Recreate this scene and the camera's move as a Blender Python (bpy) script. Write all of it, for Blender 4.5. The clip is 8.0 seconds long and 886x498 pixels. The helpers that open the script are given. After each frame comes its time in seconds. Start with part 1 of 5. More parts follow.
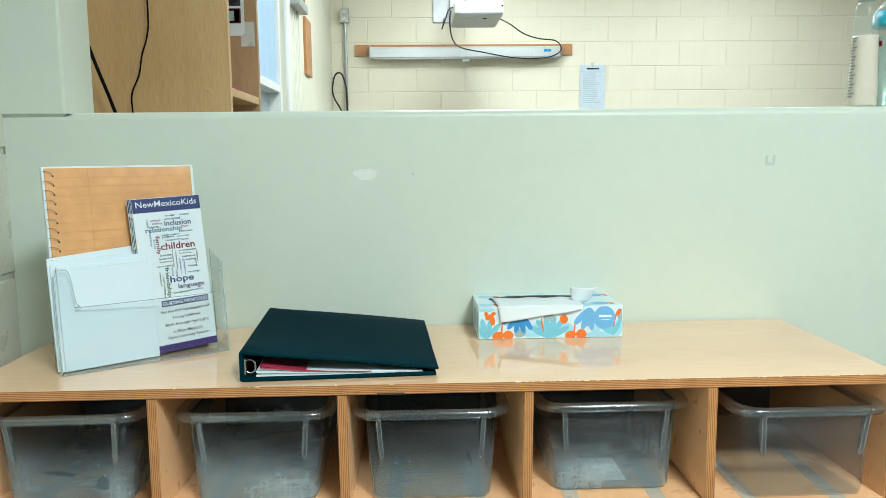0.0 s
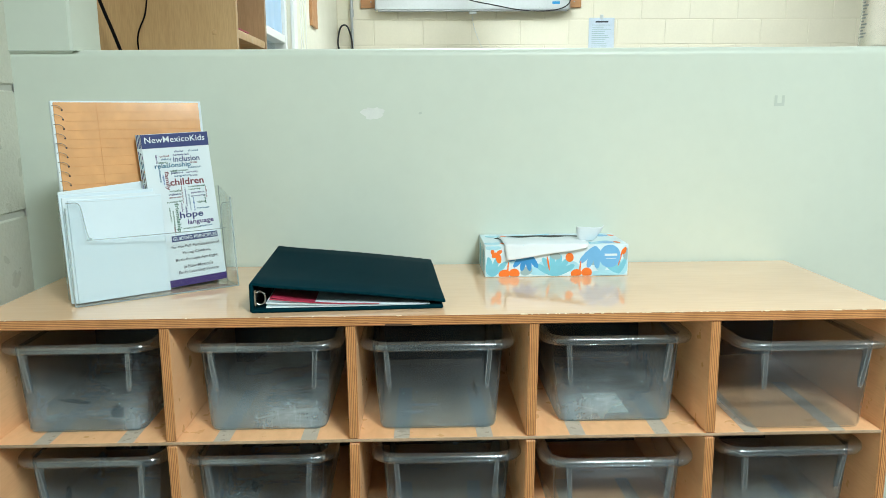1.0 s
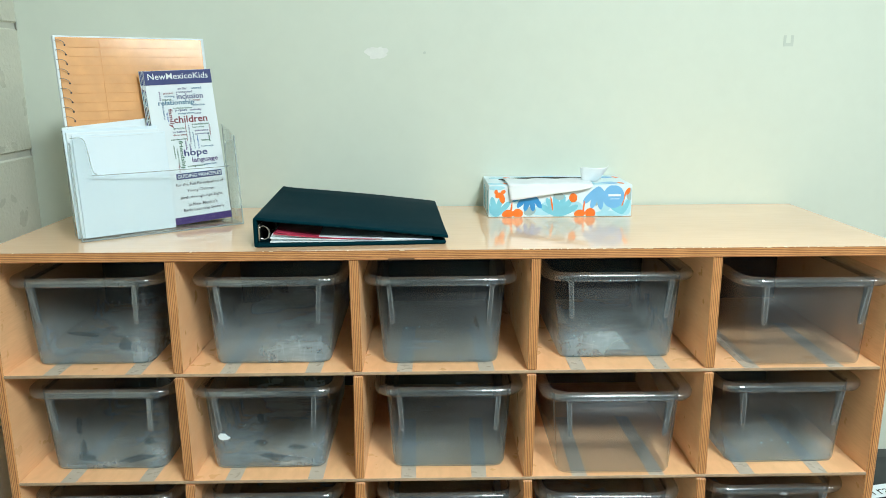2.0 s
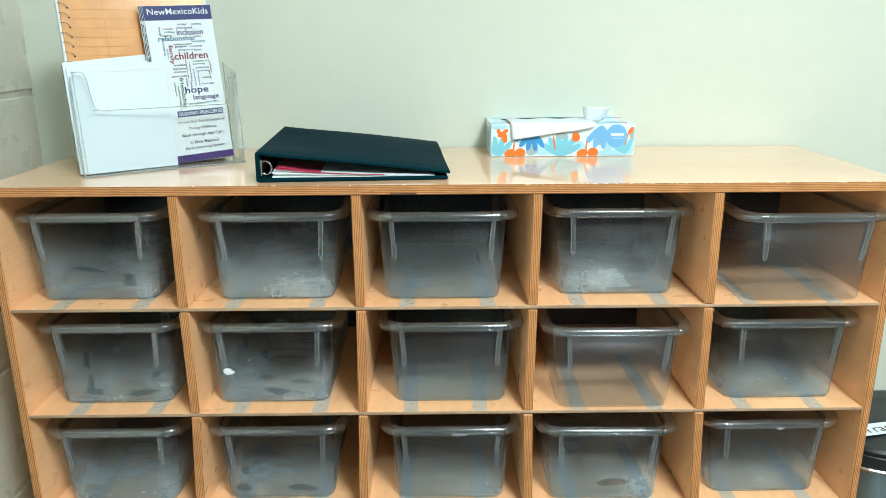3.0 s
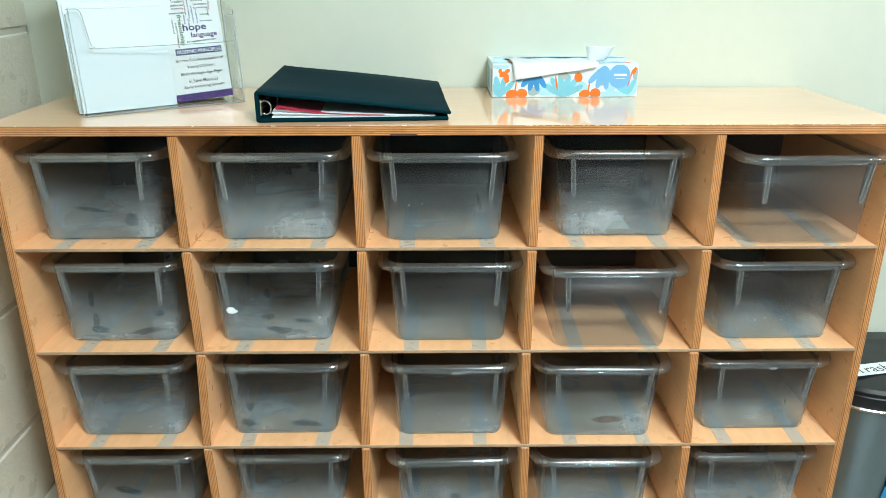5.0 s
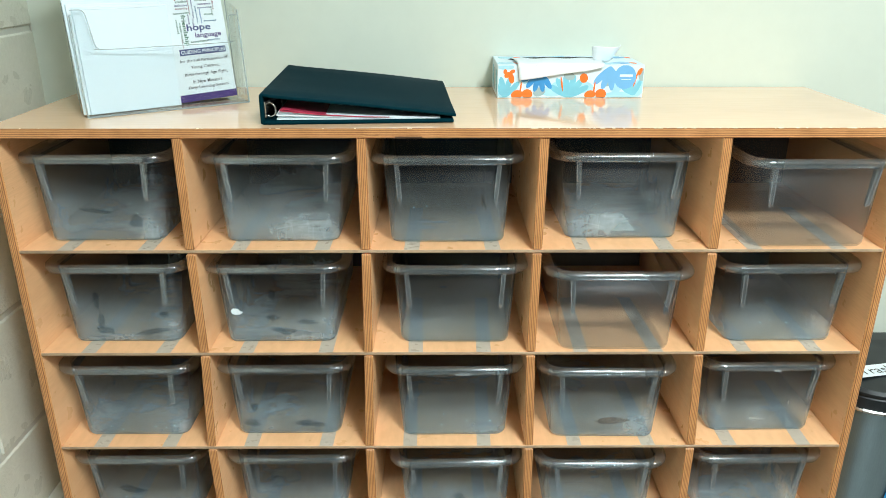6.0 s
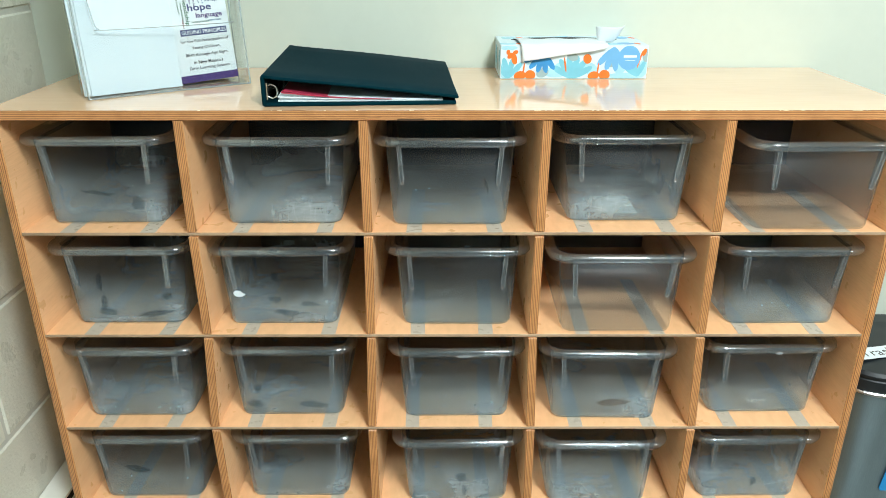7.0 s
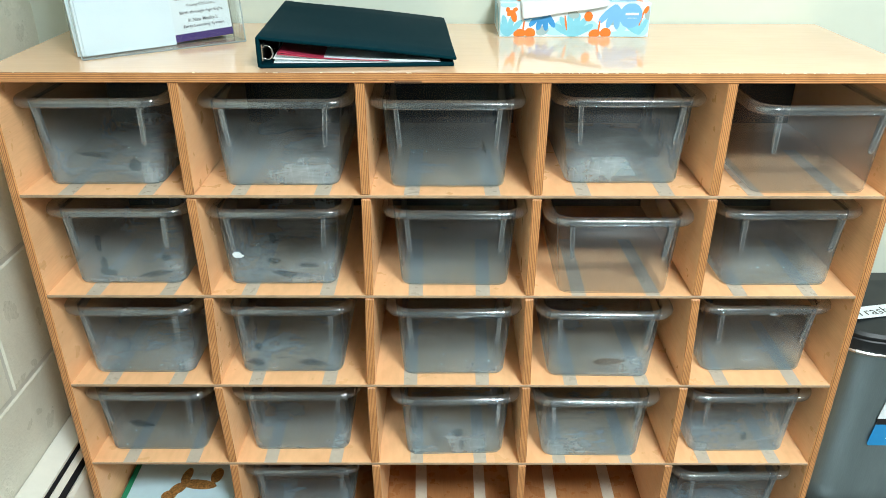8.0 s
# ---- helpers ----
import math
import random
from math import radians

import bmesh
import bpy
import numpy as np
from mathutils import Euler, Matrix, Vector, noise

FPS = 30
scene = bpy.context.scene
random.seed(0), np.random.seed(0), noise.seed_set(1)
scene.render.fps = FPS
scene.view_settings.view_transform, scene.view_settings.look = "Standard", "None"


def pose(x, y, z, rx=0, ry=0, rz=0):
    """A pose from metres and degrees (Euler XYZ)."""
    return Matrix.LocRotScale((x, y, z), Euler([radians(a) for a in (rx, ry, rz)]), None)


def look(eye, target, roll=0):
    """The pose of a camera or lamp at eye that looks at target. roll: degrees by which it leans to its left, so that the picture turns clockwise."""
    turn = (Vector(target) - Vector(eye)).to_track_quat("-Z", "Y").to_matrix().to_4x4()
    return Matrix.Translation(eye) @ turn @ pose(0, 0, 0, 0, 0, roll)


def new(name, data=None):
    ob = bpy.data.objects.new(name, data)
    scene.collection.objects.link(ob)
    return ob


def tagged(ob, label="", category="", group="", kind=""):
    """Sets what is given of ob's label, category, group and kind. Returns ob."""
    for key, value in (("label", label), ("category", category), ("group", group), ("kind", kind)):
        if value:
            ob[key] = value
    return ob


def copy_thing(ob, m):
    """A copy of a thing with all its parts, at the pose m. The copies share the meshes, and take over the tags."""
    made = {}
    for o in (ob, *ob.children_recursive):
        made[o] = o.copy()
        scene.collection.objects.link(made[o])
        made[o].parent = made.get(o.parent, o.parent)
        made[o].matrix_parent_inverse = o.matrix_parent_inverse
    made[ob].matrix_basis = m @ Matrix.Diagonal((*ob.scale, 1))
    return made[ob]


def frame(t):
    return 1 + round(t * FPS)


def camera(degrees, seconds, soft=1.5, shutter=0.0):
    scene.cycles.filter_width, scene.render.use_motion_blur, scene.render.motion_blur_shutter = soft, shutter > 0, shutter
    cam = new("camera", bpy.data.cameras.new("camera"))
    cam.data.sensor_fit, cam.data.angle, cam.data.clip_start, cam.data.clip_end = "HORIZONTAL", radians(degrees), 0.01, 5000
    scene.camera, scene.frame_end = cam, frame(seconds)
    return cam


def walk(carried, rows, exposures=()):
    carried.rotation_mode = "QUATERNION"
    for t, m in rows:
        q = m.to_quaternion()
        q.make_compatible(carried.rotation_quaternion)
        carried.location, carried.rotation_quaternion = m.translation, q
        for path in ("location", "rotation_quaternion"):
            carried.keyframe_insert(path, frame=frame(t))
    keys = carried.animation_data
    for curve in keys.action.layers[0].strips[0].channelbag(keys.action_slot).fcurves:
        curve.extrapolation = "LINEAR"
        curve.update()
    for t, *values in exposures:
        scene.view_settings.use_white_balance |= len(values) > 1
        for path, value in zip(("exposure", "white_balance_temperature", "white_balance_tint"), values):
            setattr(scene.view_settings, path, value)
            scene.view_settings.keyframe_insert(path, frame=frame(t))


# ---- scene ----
cam = camera(60.7, 8.0, 0.5)
PATH = [
    (0, (-0.02, -0.939, 1.185), (0.046, 1.045, 0.941), -0.6),
    (0.5, (-0.022, -0.944, 1.172), (0.036, 1.032, 0.872), -0.5),
    (1, (-0.023, -0.952, 1.153), (0.027, 1.016, 0.803), -0.4),
    (1.5, (-0.022, -0.959, 1.138), (0.014, 0.999, 0.735), -0.3),
    (2, (-0.017, -0.963, 1.119), (0.012, 0.986, 0.671), -0.3),
    (3.5, (-0.016, -0.98, 1.078), (0.001, 0.928, 0.48), -0.2),
    (4, (-0.015, -0.983, 1.076), (0.0, 0.911, 0.434), -0.1),
    (4.5, (-0.013, -0.982, 1.079), (0.003, 0.901, 0.406), -0.1),
    (6, (-0.018, -0.972, 1.102), (-0.008, 0.895, 0.385), -0.0),
    (6.5, (-0.017, -0.971, 1.102), (-0.012, 0.892, 0.374), -0.0),
    (7, (-0.018, -0.969, 1.107), (-0.014, 0.877, 0.337), 0.0),
    (7.5, (-0.018, -0.967, 1.112), (-0.016, 0.853, 0.284), 0.1),
    (8, (-0.013, -0.961, 1.132), (-0.012, 0.823, 0.228), 0.1),
]
EXPOSURES = [(0, -0.34, 5750, 2), (2, -0.20, 5800, 4), (3.5, -0.02, 5850, 6), (6, -0.02, 5850, 6), (7, 0.0, 5850, 6), (8, 0.09, 5850, 6)]
walk(cam, [(t, look(eye, target, roll)) for t, eye, target, roll in PATH], EXPOSURES)

# ---- light ----
world = bpy.data.worlds.new("sky")
scene.world = world
world.use_nodes = True
wn = world.node_tree
sky = wn.nodes.new("ShaderNodeTexSky")
sky.sky_type, sky.sun_disc, sky.sun_elevation, sky.sun_rotation = "NISHITA", False, radians(40), radians(250)
wn.links.new(sky.outputs[0], wn.nodes["Background"].inputs[0])
wn.nodes["Background"].inputs[1].default_value = 0.15


def panel_light(name, x, y, z, sx, sy, watts, colour):
    """The light of a ceiling fixture, shining down from its diffuser."""
    lamp = bpy.data.lights.new(name, "AREA")
    lamp.shape, lamp.size, lamp.size_y, lamp.energy, lamp.color = "RECTANGLE", sx, sy, watts, colour
    ob = new(name, lamp)
    ob.matrix_world = pose(x, y, z)
    return ob


NEAR = (0.96, 1.0, 0.94)
WARM = (1.0, 0.92, 0.78)
FAR = (1.0, 1.0, 0.93)
FIXTURES = [(0.70, -1.55, 2.44, 0.58, 0.58, 99, NEAR), (3.3, -2.2, 2.44, 1.18, 0.58, 80, WARM),
            # the far room's panels are unseen, added to brighten its end wall and cabinet
            (0.2, 2.0, 2.84, 0.58, 1.18, 56, FAR), (0.6, 3.9, 2.84, 0.58, 1.18, 58, FAR), (2.5, 3.9, 2.84, 0.58, 1.18, 54, FAR)]
for fx in FIXTURES:
    panel_light("panel_lamp", *fx)

# ---- materials ----


def nodes_of(name):
    m = bpy.data.materials.new(name)
    m.use_nodes = True
    return m, m.node_tree, m.node_tree.nodes["Principled BSDF"]


def noise_tex(nt, scale, detail=3.0, stretch=None, seed=0.0):
    tc = nt.nodes.new("ShaderNodeTexCoord")
    mp = nt.nodes.new("ShaderNodeMapping")
    mp.inputs["Location"].default_value = (seed, seed * 0.7, seed * 1.3)
    if stretch:
        mp.inputs["Scale"].default_value = stretch
    tx = nt.nodes.new("ShaderNodeTexNoise")
    tx.inputs["Scale"].default_value, tx.inputs["Detail"].default_value = scale, detail
    nt.links.new(tc.outputs["Object"], mp.inputs[0])
    nt.links.new(mp.outputs[0], tx.inputs["Vector"])
    return tx.outputs["Fac"]


def ramp(nt, fac, a, b, lo=0.3, hi=0.7):
    r = nt.nodes.new("ShaderNodeValToRGB")
    r.color_ramp.elements[0].position, r.color_ramp.elements[1].position = lo, hi
    r.color_ramp.elements[0].color, r.color_ramp.elements[1].color = (*a, 1), (*b, 1)
    nt.links.new(fac, r.inputs[0])
    return r.outputs[0]


def blend(nt, a, b, fac, mode="MULTIPLY"):
    mx = nt.nodes.new("ShaderNodeMix")
    mx.data_type, mx.blend_type = "RGBA", mode
    mx.inputs[0].default_value = fac
    nt.links.new(a, mx.inputs[6])
    nt.links.new(b, mx.inputs[7])
    return mx.outputs[2]


def bump(nt, bsdf, fac, strength, dist=0.001):
    bp = nt.nodes.new("ShaderNodeBump")
    bp.inputs["Strength"].default_value, bp.inputs["Distance"].default_value = strength, dist
    nt.links.new(fac, bp.inputs["Height"])
    nt.links.new(bp.outputs[0], bsdf.inputs["Normal"])


def plain(name, colour, rough=0.6, metal=0.0, vary=0.1, big=3.0, fine=60.0, relief=0.0, relief_scale=200.0, stretch=None, coat=0.0, depth=0.001):
    """A painted, paper, metal or plastic surface, with a broad and a fine variation."""
    m, nt, b = nodes_of(name)
    d = tuple(c * (1 - vary) for c in colour)
    col = ramp(nt, noise_tex(nt, big, 3, stretch), d, colour, 0.25, 0.65)
    w = 1 - vary * 0.6
    col = blend(nt, col, ramp(nt, noise_tex(nt, fine, 4, stretch, 3.1), (w, w, w), (1, 1, 1)), 1.0)
    nt.links.new(col, b.inputs["Base Color"])
    rg = ramp(nt, noise_tex(nt, big * 4, 3, None, 7.7), (rough * 0.85,) * 3, (min(1, rough * 1.15),) * 3)
    nt.links.new(rg, b.inputs["Roughness"])
    b.inputs["Metallic"].default_value = metal
    b.inputs["Coat Weight"].default_value = coat
    if relief:
        bump(nt, b, noise_tex(nt, relief_scale, 4, None, 1.9), relief, depth)
    return m


def clear(name, tint, haze, haze_colour, rough=0.15, scuffed=False, shine=0.03, slant=0.6, frost=0.0):
    """Clear plastic: light passes through, a milky film scatters some of it, and it shines at a slant."""
    m, nt, b = nodes_of(name)
    b.inputs["Base Color"].default_value, b.inputs["Roughness"].default_value = (*haze_colour, 1), 0.55
    tr = nt.nodes.new("ShaderNodeBsdfTransparent")
    tr.inputs[0].default_value = (*tint, 1)
    film = nt.nodes.new("ShaderNodeMixShader")
    if scuffed:
        info = nt.nodes.new("ShaderNodeObjectInfo")
        tc = nt.nodes.new("ShaderNodeTexCoord")
        sc = nt.nodes.new("ShaderNodeVectorMath")
        sc.operation = "MULTIPLY_ADD"
        cx = nt.nodes.new("ShaderNodeCombineXYZ")
        for i in range(3):
            nt.links.new(info.outputs["Random"], cx.inputs[i])
        sc.inputs[1].default_value = (9, 9, 9)
        nt.links.new(cx.outputs[0], sc.inputs[0])
        nt.links.new(tc.outputs["Object"], sc.inputs[2])
        total = None
        for scale, stretch, lo, hi, amount in ((12, (0.9, 1, 0.8), 0.40, 0.66, 0.12), (26, (0.5, 1, 1.0), 0.46, 0.74, 0.10), (110, (0.25, 1, 1.2), 0.50, 0.76, 0.09), (160, (1.3, 1, 0.25), 0.52, 0.76, 0.07)):
            mp = nt.nodes.new("ShaderNodeMapping")
            mp.inputs["Scale"].default_value = stretch
            tx = nt.nodes.new("ShaderNodeTexNoise")
            tx.inputs["Scale"].default_value, tx.inputs["Detail"].default_value, tx.inputs["Distortion"].default_value = scale, 5, 0.7
            nt.links.new(sc.outputs[0], mp.inputs[0])
            nt.links.new(mp.outputs[0], tx.inputs["Vector"])
            mr = nt.nodes.new("ShaderNodeMapRange")
            mr.inputs[1].default_value, mr.inputs[2].default_value, mr.inputs[3].default_value, mr.inputs[4].default_value = lo, hi, 0, amount
            nt.links.new(tx.outputs["Fac"], mr.inputs[0])
            if total is None:
                total = mr.outputs[0]
            else:
                ad = nt.nodes.new("ShaderNodeMath")
                nt.links.new(total, ad.inputs[0])
                nt.links.new(mr.outputs[0], ad.inputs[1])
                total = ad.outputs[0]
        mask = nt.nodes.new("ShaderNodeTexNoise")
        mask.inputs["Scale"].default_value, mask.inputs["Detail"].default_value = 8, 3
        nt.links.new(sc.outputs[0], mask.inputs["Vector"])
        mr = nt.nodes.new("ShaderNodeMapRange")
        mr.inputs[1].default_value, mr.inputs[2].default_value, mr.inputs[3].default_value, mr.inputs[4].default_value = 0.38, 0.64, 0.2, 1.5
        nt.links.new(mask.outputs["Fac"], mr.inputs[0])
        ad = nt.nodes.new("ShaderNodeMath")
        ad.operation = "MULTIPLY_ADD"
        nt.links.new(mr.outputs[0], ad.inputs[1])
        ad.inputs[2].default_value = haze
        nt.links.new(total, ad.inputs[0])
        # scuff haze fades out under the rim, painting in the shelf's shade there
        wp = nt.nodes.new("ShaderNodeMath")
        wp.operation = "MULTIPLY_ADD"
        wp.inputs[1].default_value = 0.09
        nt.links.new(mask.outputs["Fac"], wp.inputs[0])
        sp = nt.nodes.new("ShaderNodeSeparateXYZ")
        nt.links.new(tc.outputs["Object"], sp.inputs[0])
        nt.links.new(sp.outputs[2], wp.inputs[2])
        rim_shade = nt.nodes.new("ShaderNodeMapRange")
        rim_shade.interpolation_type = "SMOOTHSTEP"
        rim_shade.inputs[1].default_value, rim_shade.inputs[2].default_value, rim_shade.inputs[3].default_value, rim_shade.inputs[4].default_value = 0.055, 0.15, 1.0, 0.02
        nt.links.new(wp.outputs[0], rim_shade.inputs[0])
        # the scuffs are real wear, with that painted shade multiplied in
        worn = nt.nodes.new("ShaderNodeMath")
        worn.operation = "MULTIPLY"
        each = nt.nodes.new("ShaderNodeMath")
        each.operation = "MULTIPLY"
        vary = nt.nodes.new("ShaderNodeMapRange")
        vary.inputs[3].default_value, vary.inputs[4].default_value = 0.65, 1.3
        nt.links.new(info.outputs["Random"], vary.inputs[0])
        nt.links.new(ad.outputs[0], each.inputs[0])
        nt.links.new(vary.outputs[0], each.inputs[1])
        nt.links.new(each.outputs[0], worn.inputs[0])
        nt.links.new(rim_shade.outputs[0], worn.inputs[1])
        nt.links.new(worn.outputs[0], film.inputs[0])
    else:
        film.inputs[0].default_value = haze
    passed = tr.outputs[0]
    if frost:
        rf = nt.nodes.new("ShaderNodeBsdfRefraction")
        rf.inputs["Color"].default_value, rf.inputs["Roughness"].default_value, rf.inputs["IOR"].default_value = (*tint, 1), 0.5, 1.25
        fz = nt.nodes.new("ShaderNodeMixShader")
        fz.inputs[0].default_value = frost
        nt.links.new(tr.outputs[0], fz.inputs[1])
        nt.links.new(rf.outputs[0], fz.inputs[2])
        passed = fz.outputs[0]
    nt.links.new(passed, film.inputs[1])
    nt.links.new(b.outputs[0], film.inputs[2])
    gl = nt.nodes.new("ShaderNodeBsdfGlossy")
    gl.inputs["Roughness"].default_value = rough
    lw = nt.nodes.new("ShaderNodeLayerWeight")
    lw.inputs[0].default_value = 0.5
    pw = nt.nodes.new("ShaderNodeMath")
    pw.operation = "POWER"
    pw.inputs[1].default_value = 4.0
    nt.links.new(lw.outputs["Facing"], pw.inputs[0])
    fr = nt.nodes.new("ShaderNodeMath")
    fr.operation = "MULTIPLY_ADD"
    fr.inputs[1].default_value, fr.inputs[2].default_value = slant, shine
    nt.links.new(pw.outputs[0], fr.inputs[0])
    out = nt.nodes.new("ShaderNodeMixShader")
    nt.links.new(fr.outputs[0], out.inputs[0])
    nt.links.new(film.outputs[0], out.inputs[1])
    nt.links.new(gl.outputs[0], out.inputs[2])
    nt.links.new(out.outputs[0], nt.nodes["Material Output"].inputs[0])
    return m


def ply_edge(name, axis, layers=1350.0):
    """The cut edge of plywood: pale and brown layers, stacked along one axis."""
    m, nt, b = nodes_of(name)
    tc = nt.nodes.new("ShaderNodeTexCoord")
    sp = nt.nodes.new("ShaderNodeSeparateXYZ")
    nt.links.new(tc.outputs["Object"], sp.inputs[0])
    wob = nt.nodes.new("ShaderNodeMath")
    wob.operation = "MULTIPLY_ADD"
    wob.inputs[1].default_value = 0.0010
    nt.links.new(noise_tex(nt, 26, 3), wob.inputs[0])
    nt.links.new(sp.outputs["XYZ".index(axis)], wob.inputs[2])
    mu = nt.nodes.new("ShaderNodeMath")
    mu.operation = "MULTIPLY"
    mu.inputs[1].default_value = layers * 2
    nt.links.new(wob.outputs[0], mu.inputs[0])
    sn = nt.nodes.new("ShaderNodeMath")
    sn.operation = "SINE"
    nt.links.new(mu.outputs[0], sn.inputs[0])
    col = ramp(nt, sn.outputs[0], (0.62, 0.30, 0.11), (0.27, 0.10, 0.033), 0.2, 0.85)
    col = blend(nt, col, ramp(nt, noise_tex(nt, 40, 4, None, 5), (0.72, 0.68, 0.62), (1, 1, 1)), 0.8)
    dark = ramp(nt, noise_tex(nt, 55, 2, (0.35, 1, 1) if axis == "Z" else (1, 1, 0.35), 2.2), (1, 1, 1), (0.2, 0.13, 0.09), 0.7, 0.78)
    nt.links.new(blend(nt, col, dark, 0.9), b.inputs["Base Color"])
    b.inputs["Roughness"].default_value = 0.42
    bump(nt, b, sn.outputs[0], 0.25, 0.0005)
    return m


def board(name, a, c, rough, stretch, scale=9.0, coat=0.0, figure=0.8):
    """Smooth wood with a drawn-out grain."""
    m, nt, b = nodes_of(name)
    col = ramp(nt, noise_tex(nt, scale, 5, stretch), a, c, 0.3, 0.72)
    col = blend(nt, col, ramp(nt, noise_tex(nt, scale * 11, 4, stretch, 4), (0.86, 0.84, 0.8), (1, 1, 1), 0.35, 0.6), figure)
    col = blend(nt, col, ramp(nt, noise_tex(nt, 5, 2, None, 8), (0.92, 0.9, 0.87), (1, 1, 1)), 1.0)
    nt.links.new(col, b.inputs["Base Color"])
    rg = ramp(nt, noise_tex(nt, 35, 4, None, 6), (rough * 0.7,) * 3, (rough * 1.35,) * 3)
    nt.links.new(rg, b.inputs["Roughness"])
    b.inputs["Coat Weight"].default_value = coat
    b.inputs["Coat Roughness"].default_value = 0.06
    return m


M_WALL = plain("painted_plaster", (0.64, 0.693, 0.605), 0.42, vary=0.04, big=1.5, fine=40, relief=0.05, relief_scale=90)
M_BLOCK = plain("painted_block", (0.69, 0.69, 0.59), 0.30, vary=0.09, big=4, fine=110, relief=0.8, relief_scale=170, depth=0.0018)
M_MORTAR = plain("painted_mortar", (0.58, 0.585, 0.52), 0.6, vary=0.1, relief=0.4)
M_FARBLOCK = plain("cream_block", (0.80, 0.75, 0.60), 0.55, vary=0.05, big=3, fine=60, relief=0.3, relief_scale=120)
M_FARMORTAR = plain("cream_mortar", (0.772, 0.72, 0.572), 0.6, vary=0.08)
M_FARWALL = plain("cream_plaster", (0.76, 0.74, 0.62), 0.5, vary=0.05, relief=0.06)
# unseen room surfaces, darkened so less light bounces into the cubbies
M_ROOMWALL = plain("low_bounce_wall", (0.33, 0.35, 0.31), 0.5, vary=0.06, relief=0.06)
M_CEIL = plain("ceiling_white", (0.62, 0.61, 0.57), 0.8, vary=0.06, relief=0.3, relief_scale=60)
M_FLOOR = plain("floor_vinyl", (0.17, 0.155, 0.135), 0.3, vary=0.2, big=2, fine=30)
M_BIRCH = board("birch_face", (0.87, 0.507, 0.262), (0.92, 0.567, 0.302), 0.36, (1, 0.35, 5), figure=0.5)
M_TOP = board("birch_top", (0.86, 0.565, 0.345), (0.875, 0.585, 0.365), 0.10, (0.4, 3, 3), scale=4.0, coat=0.5, figure=0.25)
# a brown board, its colour darkened further for the lowest row's shadow
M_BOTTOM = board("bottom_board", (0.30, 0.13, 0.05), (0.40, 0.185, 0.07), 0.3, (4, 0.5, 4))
M_PLYX = ply_edge("ply_edge_upright", "X")
M_PLYZ = ply_edge("ply_edge_flat", "Z")
M_SHELFEDGE = plain("shelf_edge", (0.45, 0.31, 0.19), 0.6, vary=0.35, big=20, fine=160)
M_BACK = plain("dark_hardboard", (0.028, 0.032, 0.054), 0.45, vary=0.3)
M_TAPE = plain("dull_tape", (0.55, 0.48, 0.39), 0.3, vary=0.12, big=25, fine=120)
M_BIN = clear("bin_plastic", (0.875, 0.92, 0.95), 0.08, (0.68, 0.785, 0.84), 0.4, True, 0.006, 0.25, 0.08)
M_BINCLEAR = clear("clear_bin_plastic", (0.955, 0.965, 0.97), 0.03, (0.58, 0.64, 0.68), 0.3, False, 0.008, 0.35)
M_RIM = clear("bin_rim_plastic", (0.84, 0.89, 0.92), 0.035, (0.72, 0.80, 0.84), 0.16, False, 0.16, 0.65)
M_RIB = clear("bin_rib_edge", (0.95, 0.97, 0.98), 0.2, (0.74, 0.80, 0.84), 0.08, False, 0.1, 0.4)
M_ACRYL = clear("acrylic", (0.98, 0.99, 0.99), 0.008, (0.8, 0.85, 0.85), 0.04)
M_ACRYLEDGE = clear("acrylic_edge", (0.8, 0.86, 0.86), 0.35, (0.6, 0.66, 0.66), 0.08)
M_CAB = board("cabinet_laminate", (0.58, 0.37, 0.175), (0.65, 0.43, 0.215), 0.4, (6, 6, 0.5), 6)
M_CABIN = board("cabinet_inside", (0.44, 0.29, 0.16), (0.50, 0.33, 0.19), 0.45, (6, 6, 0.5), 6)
M_WHITE = plain("white_enamel", (0.78, 0.79, 0.76), 0.35, vary=0.05)
M_HEATER = plain("heater_enamel", (0.82, 0.81, 0.73), 0.38, vary=0.08)
M_BLACK = plain("black_rubber", (0.012, 0.012, 0.014), 0.4, vary=0.2)
# near black that stands for shade inside openings
M_DARK = plain("shade_fill", (0.01, 0.01, 0.012), 0.7, vary=0.2)

# ---- building helpers ----


def link_mesh(name, bm, mats):
    me = bpy.data.meshes.new(name)
    bm.normal_update()
    bm.to_mesh(me)
    bm.free()
    for m in mats if isinstance(mats, (list, tuple)) else [mats]:
        me.materials.append(m)
    return new(name, me)


def part(name, bm, mats, parent, label="", smooth=False):
    ob = link_mesh(name, bm, mats)
    ob.parent = parent
    if smooth:
        for p in ob.data.polygons:
            p.use_smooth = True
    if label:
        ob["label"] = label
    return ob


def thing(name, m, label, category, group="", kind=""):
    ob = new(name)
    ob.empty_display_size = 0.05
    ob.matrix_world = m
    return tagged(ob, label, category, group, kind)


def structure(name, bm, mats, label, category):
    return tagged(link_mesh(name, bm, mats), label, category, kind="structure")


def box_into(bm, x0, x1, y0, y1, z0, z1, bevel=0.0, seg=1, mat=0):
    vs = [bm.verts.new((x, y, z)) for z in (z0, z1) for y in (y0, y1) for x in (x0, x1)]
    fs = [bm.faces.new([vs[i] for i in q]) for q in ((0, 2, 3, 1), (4, 5, 7, 6), (0, 1, 5, 4), (2, 6, 7, 3), (0, 4, 6, 2), (1, 3, 7, 5))]
    for f in fs:
        f.material_index = mat
    if bevel:
        es = list({e for f in fs for e in f.edges})
        bmesh.ops.bevel(bm, geom=es, offset=bevel, segments=seg, affect="EDGES", profile=0.5)
    return fs


